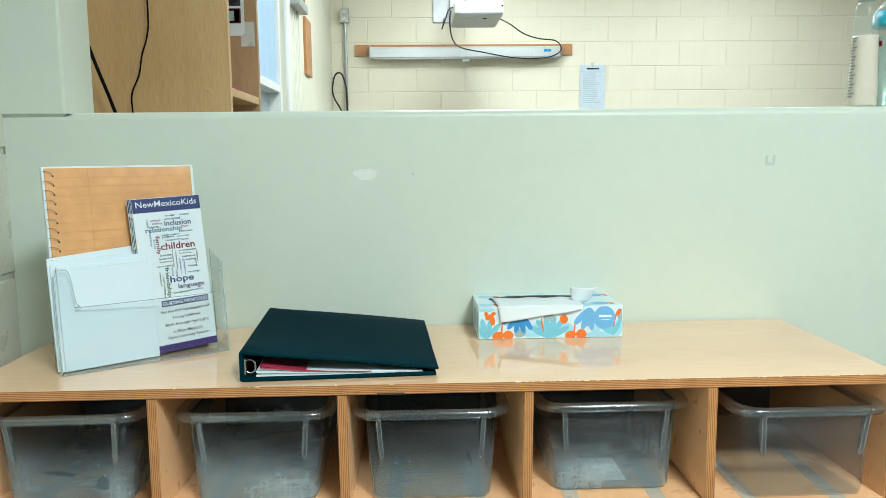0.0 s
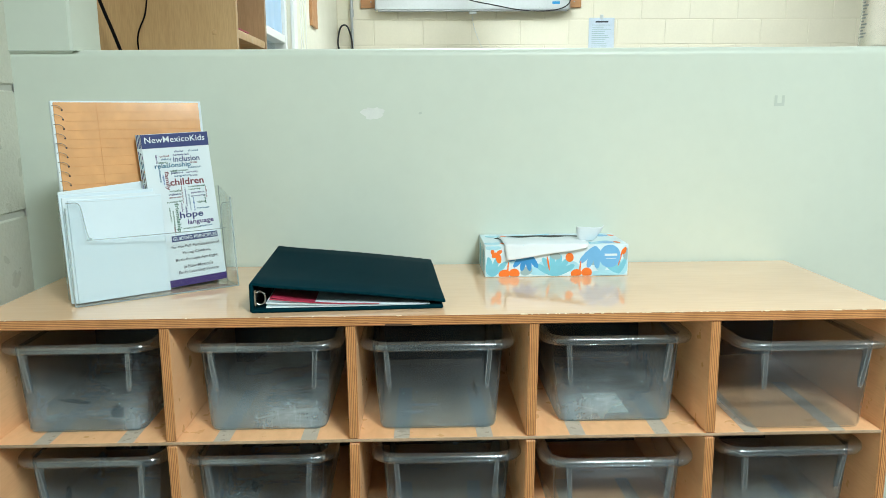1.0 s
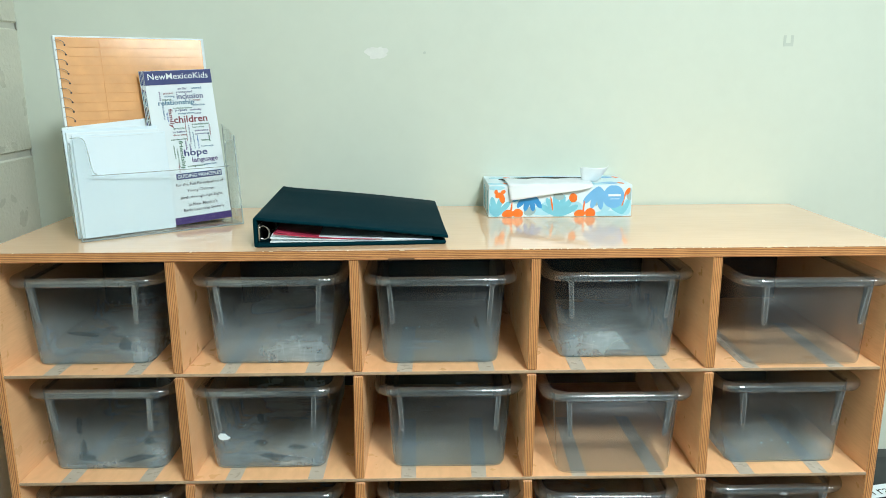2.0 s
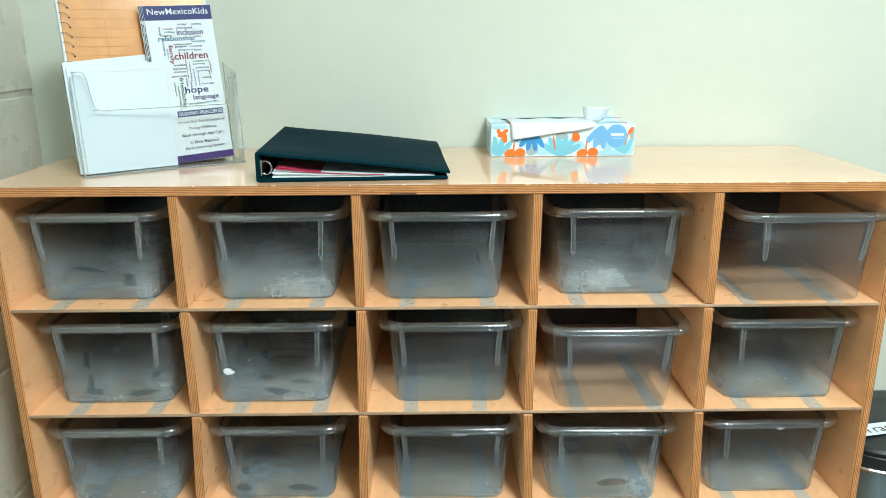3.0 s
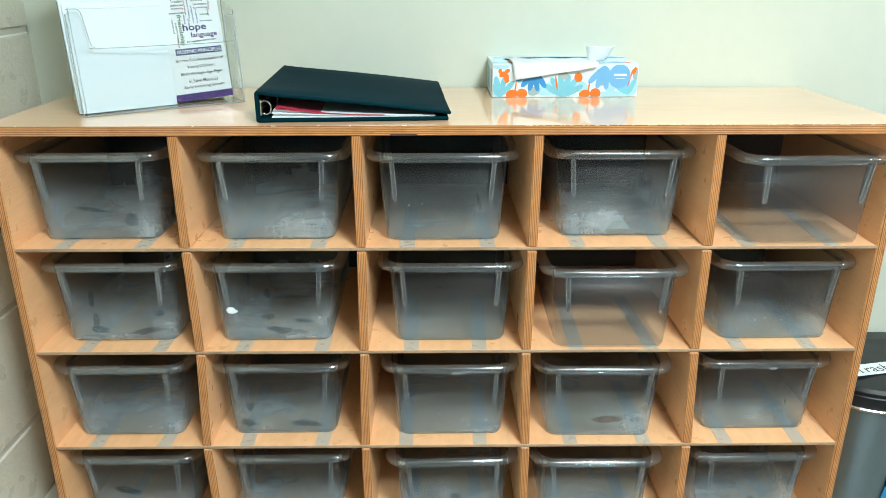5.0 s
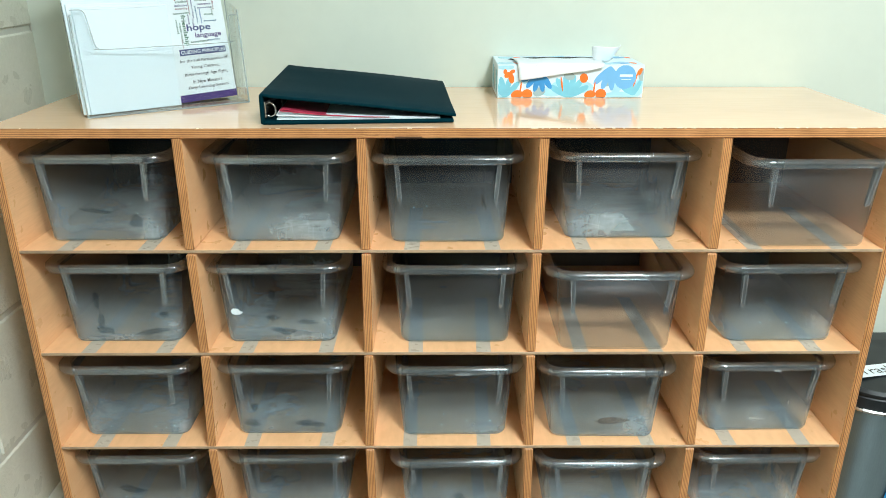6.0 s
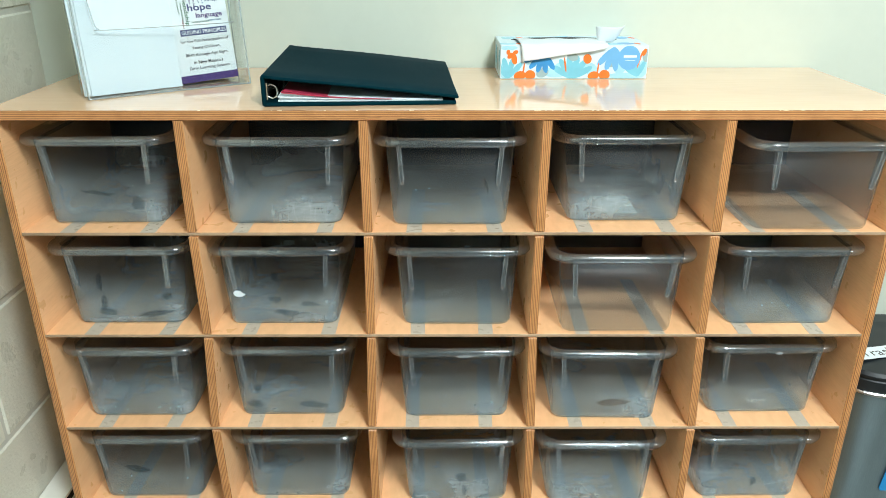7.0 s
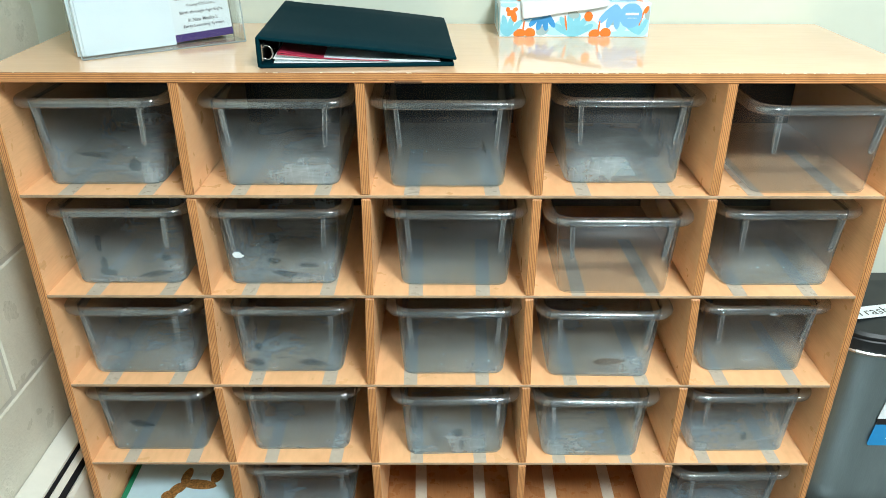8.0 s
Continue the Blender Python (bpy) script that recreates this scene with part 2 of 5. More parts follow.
def box(x0, x1, y0, y1, z0, z1, bevel=0.0, seg=1):
    bm = bmesh.new()
    box_into(bm, x0, x1, y0, y1, z0, z1, bevel, seg)
    return bm


def edge_front(bm, mat=1):
    """Gives the faces that look to -y the second material."""
    bm.normal_update()
    for f in bm.faces:
        if f.normal.y < -0.6:
            f.material_index = mat
    return bm


def rrect(w, d, r, n=5):
    """A rounded rectangle about the origin, as a list of (x, y)."""
    pts = []
    for cx, cy, a0 in ((w / 2 - r, d / 2 - r, 0), (-w / 2 + r, d / 2 - r, 90), (-w / 2 + r, -d / 2 + r, 180), (w / 2 - r, -d / 2 + r, 270)):
        for i in range(n + 1):
            a = radians(a0 + 90 * i / n)
            pts.append((cx + r * math.cos(a), cy + r * math.sin(a)))
    return pts


def loft(loops, cap0=True, cap1=True, closed=False):
    """A skin over loops of equally many points (x, y, z)."""
    bm = bmesh.new()
    rows = [[bm.verts.new(p) for p in lp] for lp in loops]
    n = len(rows[0])
    pairs = list(zip(rows, rows[1:])) + ([(rows[-1], rows[0])] if closed else [])
    for a, b in pairs:
        for i in range(n):
            bm.faces.new((a[i], a[(i + 1) % n], b[(i + 1) % n], b[i]))
    if not closed:
        if cap0:
            bm.faces.new(rows[0][::-1])
        if cap1:
            bm.faces.new(rows[-1])
    return bm


def ring(r, z, n=24, cx=0.0, cy=0.0):
    return [(cx + r * math.cos(2 * math.pi * i / n), cy + r * math.sin(2 * math.pi * i / n), z) for i in range(n)]


def turned(profile, n=24):
    """A turned body from (radius, height) pairs."""
    return loft([ring(r, z, n) for r, z in profile])


def tube(points, r, n=8):
    """A round cable through the points, smoothed."""
    ps = [Vector(p) for p in points]
    fine = []
    for i in range(len(ps) - 1):
        p0, p1, p2, p3 = ps[max(i - 1, 0)], ps[i], ps[i + 1], ps[min(i + 2, len(ps) - 1)]
        for k in range(8):
            t = k / 8
            fine.append(0.5 * ((2 * p1) + (p2 - p0) * t + (2 * p0 - 5 * p1 + 4 * p2 - p3) * t * t + (3 * p1 - p0 - 3 * p2 + p3) * t ** 3))
    fine.append(ps[-1])
    loops, side = [], None
    for i, p in enumerate(fine):
        d = (fine[min(i + 1, len(fine) - 1)] - fine[max(i - 1, 0)]).normalized()
        side = (d.orthogonal() if side is None else side - d * side.dot(d)).normalized()
        up = d.cross(side)
        loops.append([tuple(p + r * (math.cos(2 * math.pi * k / n) * side + math.sin(2 * math.pi * k / n) * up)) for k in range(n)])
    return loft(loops)


# ---- the rooms ----
WALL_Y, WALL_X = 0.342, -0.697       # the low partition and the block wall beside the cubbies
LEDGE = 1.262                        # top of the low partition
FAR_Y, FAR_X = 5.44, -0.71           # the far room's end wall and window wall
BACK_Y = 0.455                       # the far side of the partition

structure("floor", box(-0.9, 5.8, -6.2, 5.7, -0.1, 0.0), M_FLOOR, "worn beige vinyl floor under the furniture", "floor")
structure("ceiling", box(-0.9, 5.8, -6.2, BACK_Y, 2.5, 2.6), M_CEIL, "white painted ceiling of the near room", "ceiling")
structure("ceiling_far", box(-0.9, 5.8, BACK_Y, 5.7, 2.9, 3.0), M_CEIL, "white painted ceiling of the far room", "ceiling")

bm = bmesh.new()
prof = [(WALL_Y, 0.0)] + [(WALL_Y + 0.013 - 0.013 * math.cos(radians(a)), LEDGE - 0.013 + 0.013 * math.sin(radians(a))) for a in range(0, 91, 10)] + [(BACK_Y, LEDGE), (BACK_Y, 0.0)]
ends = [[bm.verts.new((x, y, z)) for y, z in prof] for x in (WALL_X, 5.6)]
for i in range(len(prof)):
    j = (i + 1) % len(prof)
    bm.faces.new((ends[0][i], ends[1][i], ends[1][j], ends[0][j]))
bm.faces.new(ends[0])
bm.faces.new(ends[1][::-1])
bmesh.ops.recalc_face_normals(bm, faces=bm.faces)
structure("wall_partition", bm, M_WALL, "low pale green painted partition wall with a rounded ledge", "wall")
bm = box(-0.72, -0.594, WALL_Y - 0.004, BACK_Y, LEDGE - 0.006, 2.5, 0.004)
structure("wall_column", bm, M_WALL, "pale green painted block pier standing on the partition", "wall")
structure("wall_header", box(-0.594, 5.6, WALL_Y, BACK_Y, 2.2, 2.9), M_WALL, "pale green painted wall above the opening", "wall")
structure("wall_south", box(-0.9, 5.8, -6.2, -6.0, 0, 2.7), M_ROOMWALL, "unseen wall behind the camera, dulled to cut bounced light", "wall")
structure("wall_east", box(5.6, 5.8, -6.0, 5.7, 0, 2.9), M_FARWALL, "pale cream painted side wall", "wall")
wall_west = structure("wall_west", box(-0.9, WALL_X - 0.003, -6.0, WALL_Y, 0, 2.7), M_MORTAR, "pale green painted concrete block wall", "wall")
wall_north = structure("wall_north", box(FAR_X - 0.2, 5.6, FAR_Y + 0.003, 5.7, 0, 2.9), M_FARMORTAR, "cream painted concrete block wall", "wall")

# the window wall of the far room, with its opening
WIN = (1.95, 3.20, 0.95, 2.45)
bm = bmesh.new()
box_into(bm, FAR_X - 0.18, FAR_X, BACK_Y, WIN[0], 0, 2.9)
box_into(bm, FAR_X - 0.18, FAR_X, WIN[1], FAR_Y + 0.003, 0, 2.9)
box_into(bm, FAR_X - 0.18, FAR_X, WIN[0], WIN[1], 0, WIN[2])
box_into(bm, FAR_X - 0.18, FAR_X, WIN[0], WIN[1], WIN[3], 2.9)
structure("wall_window_side", bm, M_FARWALL, "cream painted wall with a tall window", "wall")
structure("ground", box(-60, -0.97, -40, 40, -0.3, -0.2), plain("grass_ground", (0.26, 0.30, 0.22), 0.9, vary=0.3), "grassy ground outside the window", "ground")

# ---- the cubby unit ----
HALF, SIDE, TOP, UNDER = 0.6085, 0.0125, 0.8965, 0.8835
DEPTH = WALL_Y - 0.004
SHELF = [UNDER, 0.7245, 0.565, 0.403, 0.243, 0.083]
JOINT = [(-0.3606, -0.1202, 0.1202, 0.3606), (-0.361, -0.119, 0.1175, 0.3606), (-0.359, -0.121, 0.115, 0.361),
         (-0.366, -0.125, 0.119, 0.367), (-0.361, -0.124, 0.120, 0.365), (-0.361, -0.121, 0.120, 0.362)]
ST = 0.0045
unit = thing("cubby_unit", pose(0, 0, 0), "birch plywood cubby unit with five rows of tray openings", "cubby shelf")


def slab(name, x0, x1, y0, y1, z0, z1, mats, bevel=0.0012, x_shift=0.0, label=""):
    bm = box(x0, x1, y0, y1, z0, z1, bevel)
    if x_shift:
        for v in bm.verts:
            v.co.x += x_shift * (z1 - v.co.z) / (z1 - z0)
    return part(name, edge_front(bm), mats, unit, label)


slab("top", -HALF - 0.001, HALF + 0.001, -0.001, DEPTH, UNDER, TOP, [M_TOP, M_PLYZ], 0.0006, label="glossy birch top with a worn plywood edge")
for s in (-1, 1):
    a, b = sorted((s * HALF, s * (HALF - SIDE)))
    slab("side_panel", a, b, 0, DEPTH, 0.0, UNDER, [M_BIRCH, M_PLYX], 0.0025)
for r in range(1, 5):
    slab("shelf", -HALF + SIDE, HALF - SIDE, 0.001, DEPTH - 0.005, SHELF[r] - ST / 2, SHELF[r] + ST / 2, [M_BIRCH, M_SHELFEDGE], 0.0008)
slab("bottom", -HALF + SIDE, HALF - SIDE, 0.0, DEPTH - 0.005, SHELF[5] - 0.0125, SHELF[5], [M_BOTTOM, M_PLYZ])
slab("plinth", -HALF + SIDE, HALF - SIDE, 0.03, 0.042, 0.0, SHELF[5] - 0.0125, [M_BIRCH, M_BIRCH])
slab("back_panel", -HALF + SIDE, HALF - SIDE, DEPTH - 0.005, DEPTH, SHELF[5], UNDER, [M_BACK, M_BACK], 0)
for r in range(5):
    hi = SHELF[r] - (ST / 2 if r else 0)
    lo = SHELF[r + 1] + (ST / 2 if r < 4 else 0)
    for c in range(4):
        x = JOINT[r][c]
        slab("divider", x - 0.0065, x + 0.0065, 0.0005, DEPTH - 0.005, lo + 0.0008, hi - (0.0018 if r else 0), [M_BIRCH, M_PLYX], 0.0012, JOINT[r + 1][c] - x)
EDGES = [(-HALF + SIDE, *j, HALF - SIDE) for j in JOINT]

rnd = random.Random(11)
part("edge_gouge", box(-0.075, -0.040, -0.0022, 0.001, 0.8836, 0.8858), plain("gouge", (0.10, 0.05, 0.025), 0.8), unit, "dark gouge in the top's edge")
M_CHIPWOOD = plain("chipped_varnish", (0.78, 0.62, 0.40), 0.7, vary=0.2, big=80)
for i in range(80):
    x = 0.10 + 0.48 * rnd.random() ** 1.3 if i < 70 else rnd.uniform(-0.57, 0.1)
    w, h = 0.0006 + 0.006 * rnd.random() ** 3, rnd.uniform(0.0002, 0.0007)
    bm = box(x, x + w, -0.00115 - i * 0.000003, 0.0006 + i * 0.00001, TOP - h, TOP + 0.00006 + i * 0.000003)
    for v in bm.verts:
        if v.co.z < TOP:
            v.co.x += rnd.uniform(-0.0012, 0.0012)
    part("edge_chip", bm, M_CHIPWOOD, unit)

# two strips of clear tape on each shelf
for r in range(1, 6):
    for c in range(5):
        mid = (EDGES[r][c] + EDGES[r][c + 1]) / 2
        rnd = random.Random(r * 10 + c)
        top = SHELF[r] + (ST / 2 if r < 5 else 0)
        for s in (-1, 1):
            x = mid + s * 0.055 + rnd.uniform(-0.006, 0.006)
            lean = rnd.uniform(-0.006, 0.006)
            bm = box(x - 0.0105, x + 0.0105, 0.0015, 0.19, top + 0.0001, top + 0.0005)
            for v in bm.verts:
                v.co.x += lean * v.co.y / 0.19
            part("tape_strip", bm, M_TAPE, unit, "strip of greyish clear tape")

# ---- trays ----
TRAY_D = 0.285


def tray_loops(spec):
    return [[(x, y, z) for x, y in rrect(w, d, r)] for w, d, r, z in spec]


def make_tray():
    t = thing("storage_tray", pose(0, 0, 0), "clear scuffed plastic storage tray in a cubby", "tray", "trays in the cubby unit")
    d = TRAY_D
    outer = [(0.148, d - 0.021, 0.012, 0.0), (0.1565, d - 0.013, 0.015, 0.0012), (0.1605, d - 0.009, 0.017, 0.005), (0.180, d, 0.024, 0.119)]
    inner = [(0.178, d - 0.002, 0.023, 0.119), (0.1585, d - 0.011, 0.016, 0.0058), (0.1535, d - 0.016, 0.014, 0.0028), (0.146, d - 0.023, 0.011, 0.0018)]
    part("body", loft(tray_loops(outer + inner)), M_BIN, t, smooth=True)
    rim = [(0.1805, d + 0.0002, 0.026, 0.113), (0.197, d + 0.014, 0.030, 0.116), (0.2085, d + 0.0225, 0.033, 0.1165), (0.2115, d + 0.0255, 0.034, 0.1195), (0.2115, d + 0.0255, 0.034, 0.1235),
           (0.208, d + 0.022, 0.033, 0.1268), (0.198, d + 0.014, 0.030, 0.1285), (0.185, d + 0.004, 0.028, 0.1275), (0.178, d - 0.002, 0.025, 0.1245), (0.1778, d - 0.0022, 0.025, 0.114)]
    part("rim", loft(tray_loops(rim), closed=True), M_RIM, t, "rounded rolled rim", smooth=True)
    for s in (-1, 1):
        x = s * 0.0695
        loops = []
        for z, w, out in ((0.1165, 0.0030, 0.0095), (0.1, 0.0028, 0.0082), (0.066, 0.0026, 0.0046), (0.060, 0.0012, 0.0008)):
            y = -(d / 2 - 0.0045 * (0.119 - z) / 0.113)
            loops.append([(x - w - s * (0.119 - z) * 0.07, y + 0.0005, z), (x + w - s * (0.119 - z) * 0.07, y + 0.0005, z), (x + w * 0.8 - s * (0.119 - z) * 0.07, y - out, z), (x - w * 0.8 - s * (0.119 - z) * 0.07, y - out, z)])
        rib = part("rib", loft(loops), M_RIM, t)
        pts = []
        for dx, z, out in ((-0.0026, 0.116, 0.0098), (-0.0026, 0.092, 0.0076), (-0.0024, 0.066, 0.005), (-0.0012, 0.0615, 0.0034), (0.0012, 0.0615, 0.0034), (0.0024, 0.066, 0.005), (0.0026, 0.092, 0.0076), (0.0026, 0.116, 0.0098)):
            pts.append((x + dx - s * (0.119 - z) * 0.07, -(d / 2 - 0.0045 * (0.119 - z) / 0.113) - out, z))
        part("rib_edge", tube(pts, 0.00055, 5), M_RIB, rib)
    return t


# x of the middle, how far back the foot stands, and the turn
TRAYS = {(0, 0): (-0.491, 0.037, 1.0), (1, 0): (-0.241, 0.034, 0.5), (2, 0): (-0.006, 0.029, 0.0), (3, 0): (0.242, 0.044, 0.0), (4, 0): (0.494, 0.008, 0.5),
         (0, 1): (-0.482, 0.035, 0.0), (1, 1): (-0.254, 0.033, 0.5), (2, 1): (0.006, 0.030, -0.5), (3, 1): (0.239, 0.006, -0.5), (4, 1): (0.487, 0.031, 0.5),
         (0, 2): (-0.490, 0.031, 0.0), (1, 2): (-0.254, 0.033, 0.5), (2, 2): (0.004, 0.028, 0.5), (3, 2): (0.237, 0.022, -1.0), (4, 2): (0.483, 0.038, 0.5),
         (0, 3): (-0.493, 0.031, 0.0), (1, 3): (-0.253, 0.032, 0.5), (2, 3): (0.004, 0.021, 2.0), (3, 3): (0.236, 0.017, -0.5), (4, 3): (0.484, 0.029, 0.5),
         (1, 4): (-0.256, 0.034, 0.5), (4, 4): (0.482, 0.025, 0.5)}
first = None
trays = {}
for (c, r), (x, y, turn) in TRAYS.items():
    z = SHELF[r + 1] + (ST / 2 + 0.0006 if r < 4 else 0.0006)
    m = pose(x, y + TRAY_D / 2 - 0.005, z, 0, 0, turn)
    if first is None:
        first = make_tray()
        first.matrix_world = m
        trays[c, r] = first
    else:
        trays[c, r] = copy_thing(first, m)
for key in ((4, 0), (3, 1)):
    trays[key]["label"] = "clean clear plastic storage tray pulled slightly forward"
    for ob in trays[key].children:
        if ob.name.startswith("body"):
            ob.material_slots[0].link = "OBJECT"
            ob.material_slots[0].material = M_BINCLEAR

# ---- more materials ----
M_NAVY = plain("binder_vinyl", (0.003, 0.022, 0.031), 0.5, vary=0.1, big=0.7, fine=300, relief=0.12, relief_scale=900)
bpy.data.materials["binder_vinyl"].node_tree.nodes["Principled BSDF"].inputs["Specular IOR Level"].default_value = 0.01
bpy.data.materials["binder_vinyl"].node_tree.nodes["Principled BSDF"].inputs["Specular Tint"].default_value = (0.3, 0.9, 1.0, 1)
M_PAPER = plain("white_paper", (0.73, 0.81, 0.85), 0.6, vary=0.03, big=12)
M_ENVELOPE = plain("white_envelope", (0.69, 0.80, 0.87), 0.5, vary=0.03, big=9)
M_RED = plain("red_card", (0.42, 0.03, 0.075), 0.5)
M_CHROME = plain("ring_metal", (0.62, 0.62, 0.60), 0.25, 1.0)
M_KRAFT = plain("printed_kraft", (0.78, 0.40, 0.145), 0.5, vary=0.2, big=14, fine=50, coat=0.6)
M_KRAFT.node_tree.nodes["Principled BSDF"].inputs["Coat Roughness"].default_value = 0.12
M_LINE = plain("kraft_line", (0.69, 0.33, 0.11), 0.6)
M_COIL = plain("grey_coil", (0.24, 0.22, 0.20), 0.4)
M_NAVYINK = plain("navy_ink", (0.022, 0.040, 0.17), 0.4)
M_TEALINK = plain("teal_ink", (0.008, 0.12, 0.24), 0.4)
M_MAROON = plain("maroon_ink", (0.16, 0.006, 0.02), 0.4)
M_GREENINK = plain("green_ink", (0.01, 0.11, 0.05), 0.4)
M_PURPLE = plain("purple_ink", (0.05, 0.022, 0.16), 0.4)
M_BLUEINK = plain("blue_ink", (0.02, 0.13, 0.42), 0.4)
M_GREYINK = plain("grey_ink", (0.035, 0.04, 0.055), 0.5)
M_STEEL = plain("brushed_steel", (0.30, 0.395, 0.43), 0.42, 0.8, vary=0.16, big=3, fine=160, stretch=(6, 6, 0.3))
M_LID = plain("black_lid", (0.008, 0.012, 0.015), 0.42, vary=0.2)
M_STICKBLUE = plain("blue_sticker", (0.03, 0.27, 0.62), 0.35)
M_TANK = plain("far_wood_strip", (0.50, 0.25, 0.10), 0.5, vary=0.2, big=5, stretch=(0.4, 4, 4))
M_SCREEN = plain("screen_case", (0.66, 0.69, 0.70), 0.32, 0.2)
M_GREY = plain("grey_metal", (0.42, 0.44, 0.45), 0.4, 0.5)
M_PROJ = plain("projector_white", (0.76, 0.77, 0.77), 0.4, vary=0.04)
M_PROJUNDER = plain("projector_under", (0.50, 0.52, 0.53), 0.45, vary=0.06)
M_GLASS = clear("window_glass", (0.94, 0.97, 0.98), 0.02, (0.8, 0.9, 0.95), 0.03)
M_BOTTLE = clear("bottle_plastic", (0.93, 0.96, 0.95), 0.1, (0.75, 0.8, 0.78), 0.08)
M_CREAMLIQ = plain("milky_liquid", (0.90, 0.76, 0.64), 0.3, vary=0.08)
M_TEAL = plain("teal_print", (0.04, 0.38, 0.50), 0.4)
M_BOX = plain("tissue_card", (0.68, 0.81, 0.87), 0.38, vary=0.05)
M_AQUA = plain("aqua_print", (0.22, 0.56, 0.70), 0.38, vary=0.1, big=40)
M_WASH = plain("pale_aqua_print", (0.42, 0.72, 0.85), 0.38, vary=0.12, big=40)
M_BLUE = plain("blue_print", (0.06, 0.30, 0.66), 0.38, vary=0.15, big=40)
M_SKYBLUE = plain("sky_print", (0.19, 0.46, 0.78), 0.38)
M_ORANGE = plain("orange_print", (0.86, 0.19, 0.02), 0.38, vary=0.1, big=40)
M_SAGE = plain("sage_print", (0.36, 0.48, 0.50), 0.38)
M_TISSUE = plain("tissue_paper", (0.74, 0.79, 0.82), 0.85, vary=0.03, relief=0.2, relief_scale=500)
M_GREENCARD = plain("green_spine", (0.02, 0.24, 0.12), 0.4)
M_SKYCOVER = plain("sky_cover", (0.55, 0.74, 0.83), 0.3, vary=0.1, big=6)
M_TAWNY = plain("tawny_print", (0.50, 0.25, 0.07), 0.4, vary=0.8, big=260, fine=500)
M_CORD = plain("black_cord", (0.004, 0.004, 0.005), 0.85)
bpy.data.materials["black_cord"].node_tree.nodes["Principled BSDF"].inputs["Specular IOR Level"].default_value = 0.1
M_MARK = plain("glue_mark", (0.54, 0.60, 0.53), 0.55)
M_CHIP = plain("bare_plaster", (0.78, 0.80, 0.76), 0.8, vary=0.08, big=60, relief=0.5, relief_scale=300)

mm, nt, bs = nodes_of("blind_cloth")
bs.inputs["Base Color"].default_value, bs.inputs["Roughness"].default_value = (0.72, 0.84, 0.94, 1), 0.7
tl = nt.nodes.new("ShaderNodeBsdfTranslucent")
nt.links.new(ramp(nt, noise_tex(nt, 12, 3, (1, 1, 0.1)), (0.72, 0.86, 0.97), (0.88, 0.95, 1.0)), tl.inputs[0])
mx = nt.nodes.new("ShaderNodeMixShader")
mx.inputs[0].default_value = 0.7
nt.links.new(bs.outputs[0], mx.inputs[1])
nt.links.new(tl.outputs[0], mx.inputs[2])
nt.links.new(mx.outputs[0], nt.nodes["Material Output"].inputs[0])
M_BLIND = mm
mm, nt, bs = nodes_of("lamp_diffuser")
bs.inputs["Base Color"].default_value = (0.9, 0.9, 0.86, 1)
bs.inputs["Emission Color"].default_value, bs.inputs["Emission Strength"].default_value = (1, 0.98, 0.92, 1), 3.0
M_DIFFUSER = mm


def text_part(name, words, width, height, mat, parent, m, bold=0.0):
    """Flat lettering as a mesh, fitted into width by height, its middle at the pose m, in the plane of m's x and z."""
    cu = bpy.data.curves.new(name, "FONT")
    cu.body, cu.align_x, cu.align_y, cu.size, cu.extrude, cu.resolution_u, cu.offset = words, "CENTER", "CENTER", 1.0, 0.0, 2, bold
    tmp = new("lettering_source", cu)
    me = bpy.data.meshes.new_from_object(tmp)
    bpy.data.objects.remove(tmp)
    xs = [v.co.x for v in me.vertices]
    ys = [v.co.y for v in me.vertices]
    kx, ky = width / (max(xs) - min(xs)), height / (max(ys) - min(ys))
    cx, cy = (max(xs) + min(xs)) / 2, (max(ys) + min(ys)) / 2
    for v in me.vertices:
        v.co = m @ Vector(((v.co.x - cx) * kx, 0, (v.co.y - cy) * ky))
    me.materials.clear()
    me.materials.append(mat)
    ob = new(name, me)
    ob.parent = parent
    return ob


def plate(outline, y0, y1):
    """A flat plate with an outline in x and z, from y0 (front) to y1."""
    bm = bmesh.new()
    a = [bm.verts.new((x, y0, z)) for x, z in outline]
    b = [bm.verts.new((x, y1, z)) for x, z in outline]
    bm.faces.new(a)
    bm.faces.new(b[::-1])
    n = len(a)
    for i in range(n):
        bm.faces.new((a[i], b[i], b[(i + 1) % n], a[(i + 1) % n]))
    bmesh.ops.recalc_face_normals(bm, faces=bm.faces)
    return bm


def blob(cx, cz, rx, rz, turn=0.0, n=14, point=1.0):
    """The outline of a petal: an oval, drawn to a tip where point is under 1."""
    out = []
    for i in range(n):
        a = 2 * math.pi * i / n
        x, z = rx * math.cos(a), rz * math.sin(a)
        x *= point + (1 - point) * (0.5 + 0.5 * math.sin(a))
        c, s = math.cos(radians(turn)), math.sin(radians(turn))
        out.append((cx + x * c - z * s, cz + x * s + z * c))
    return out


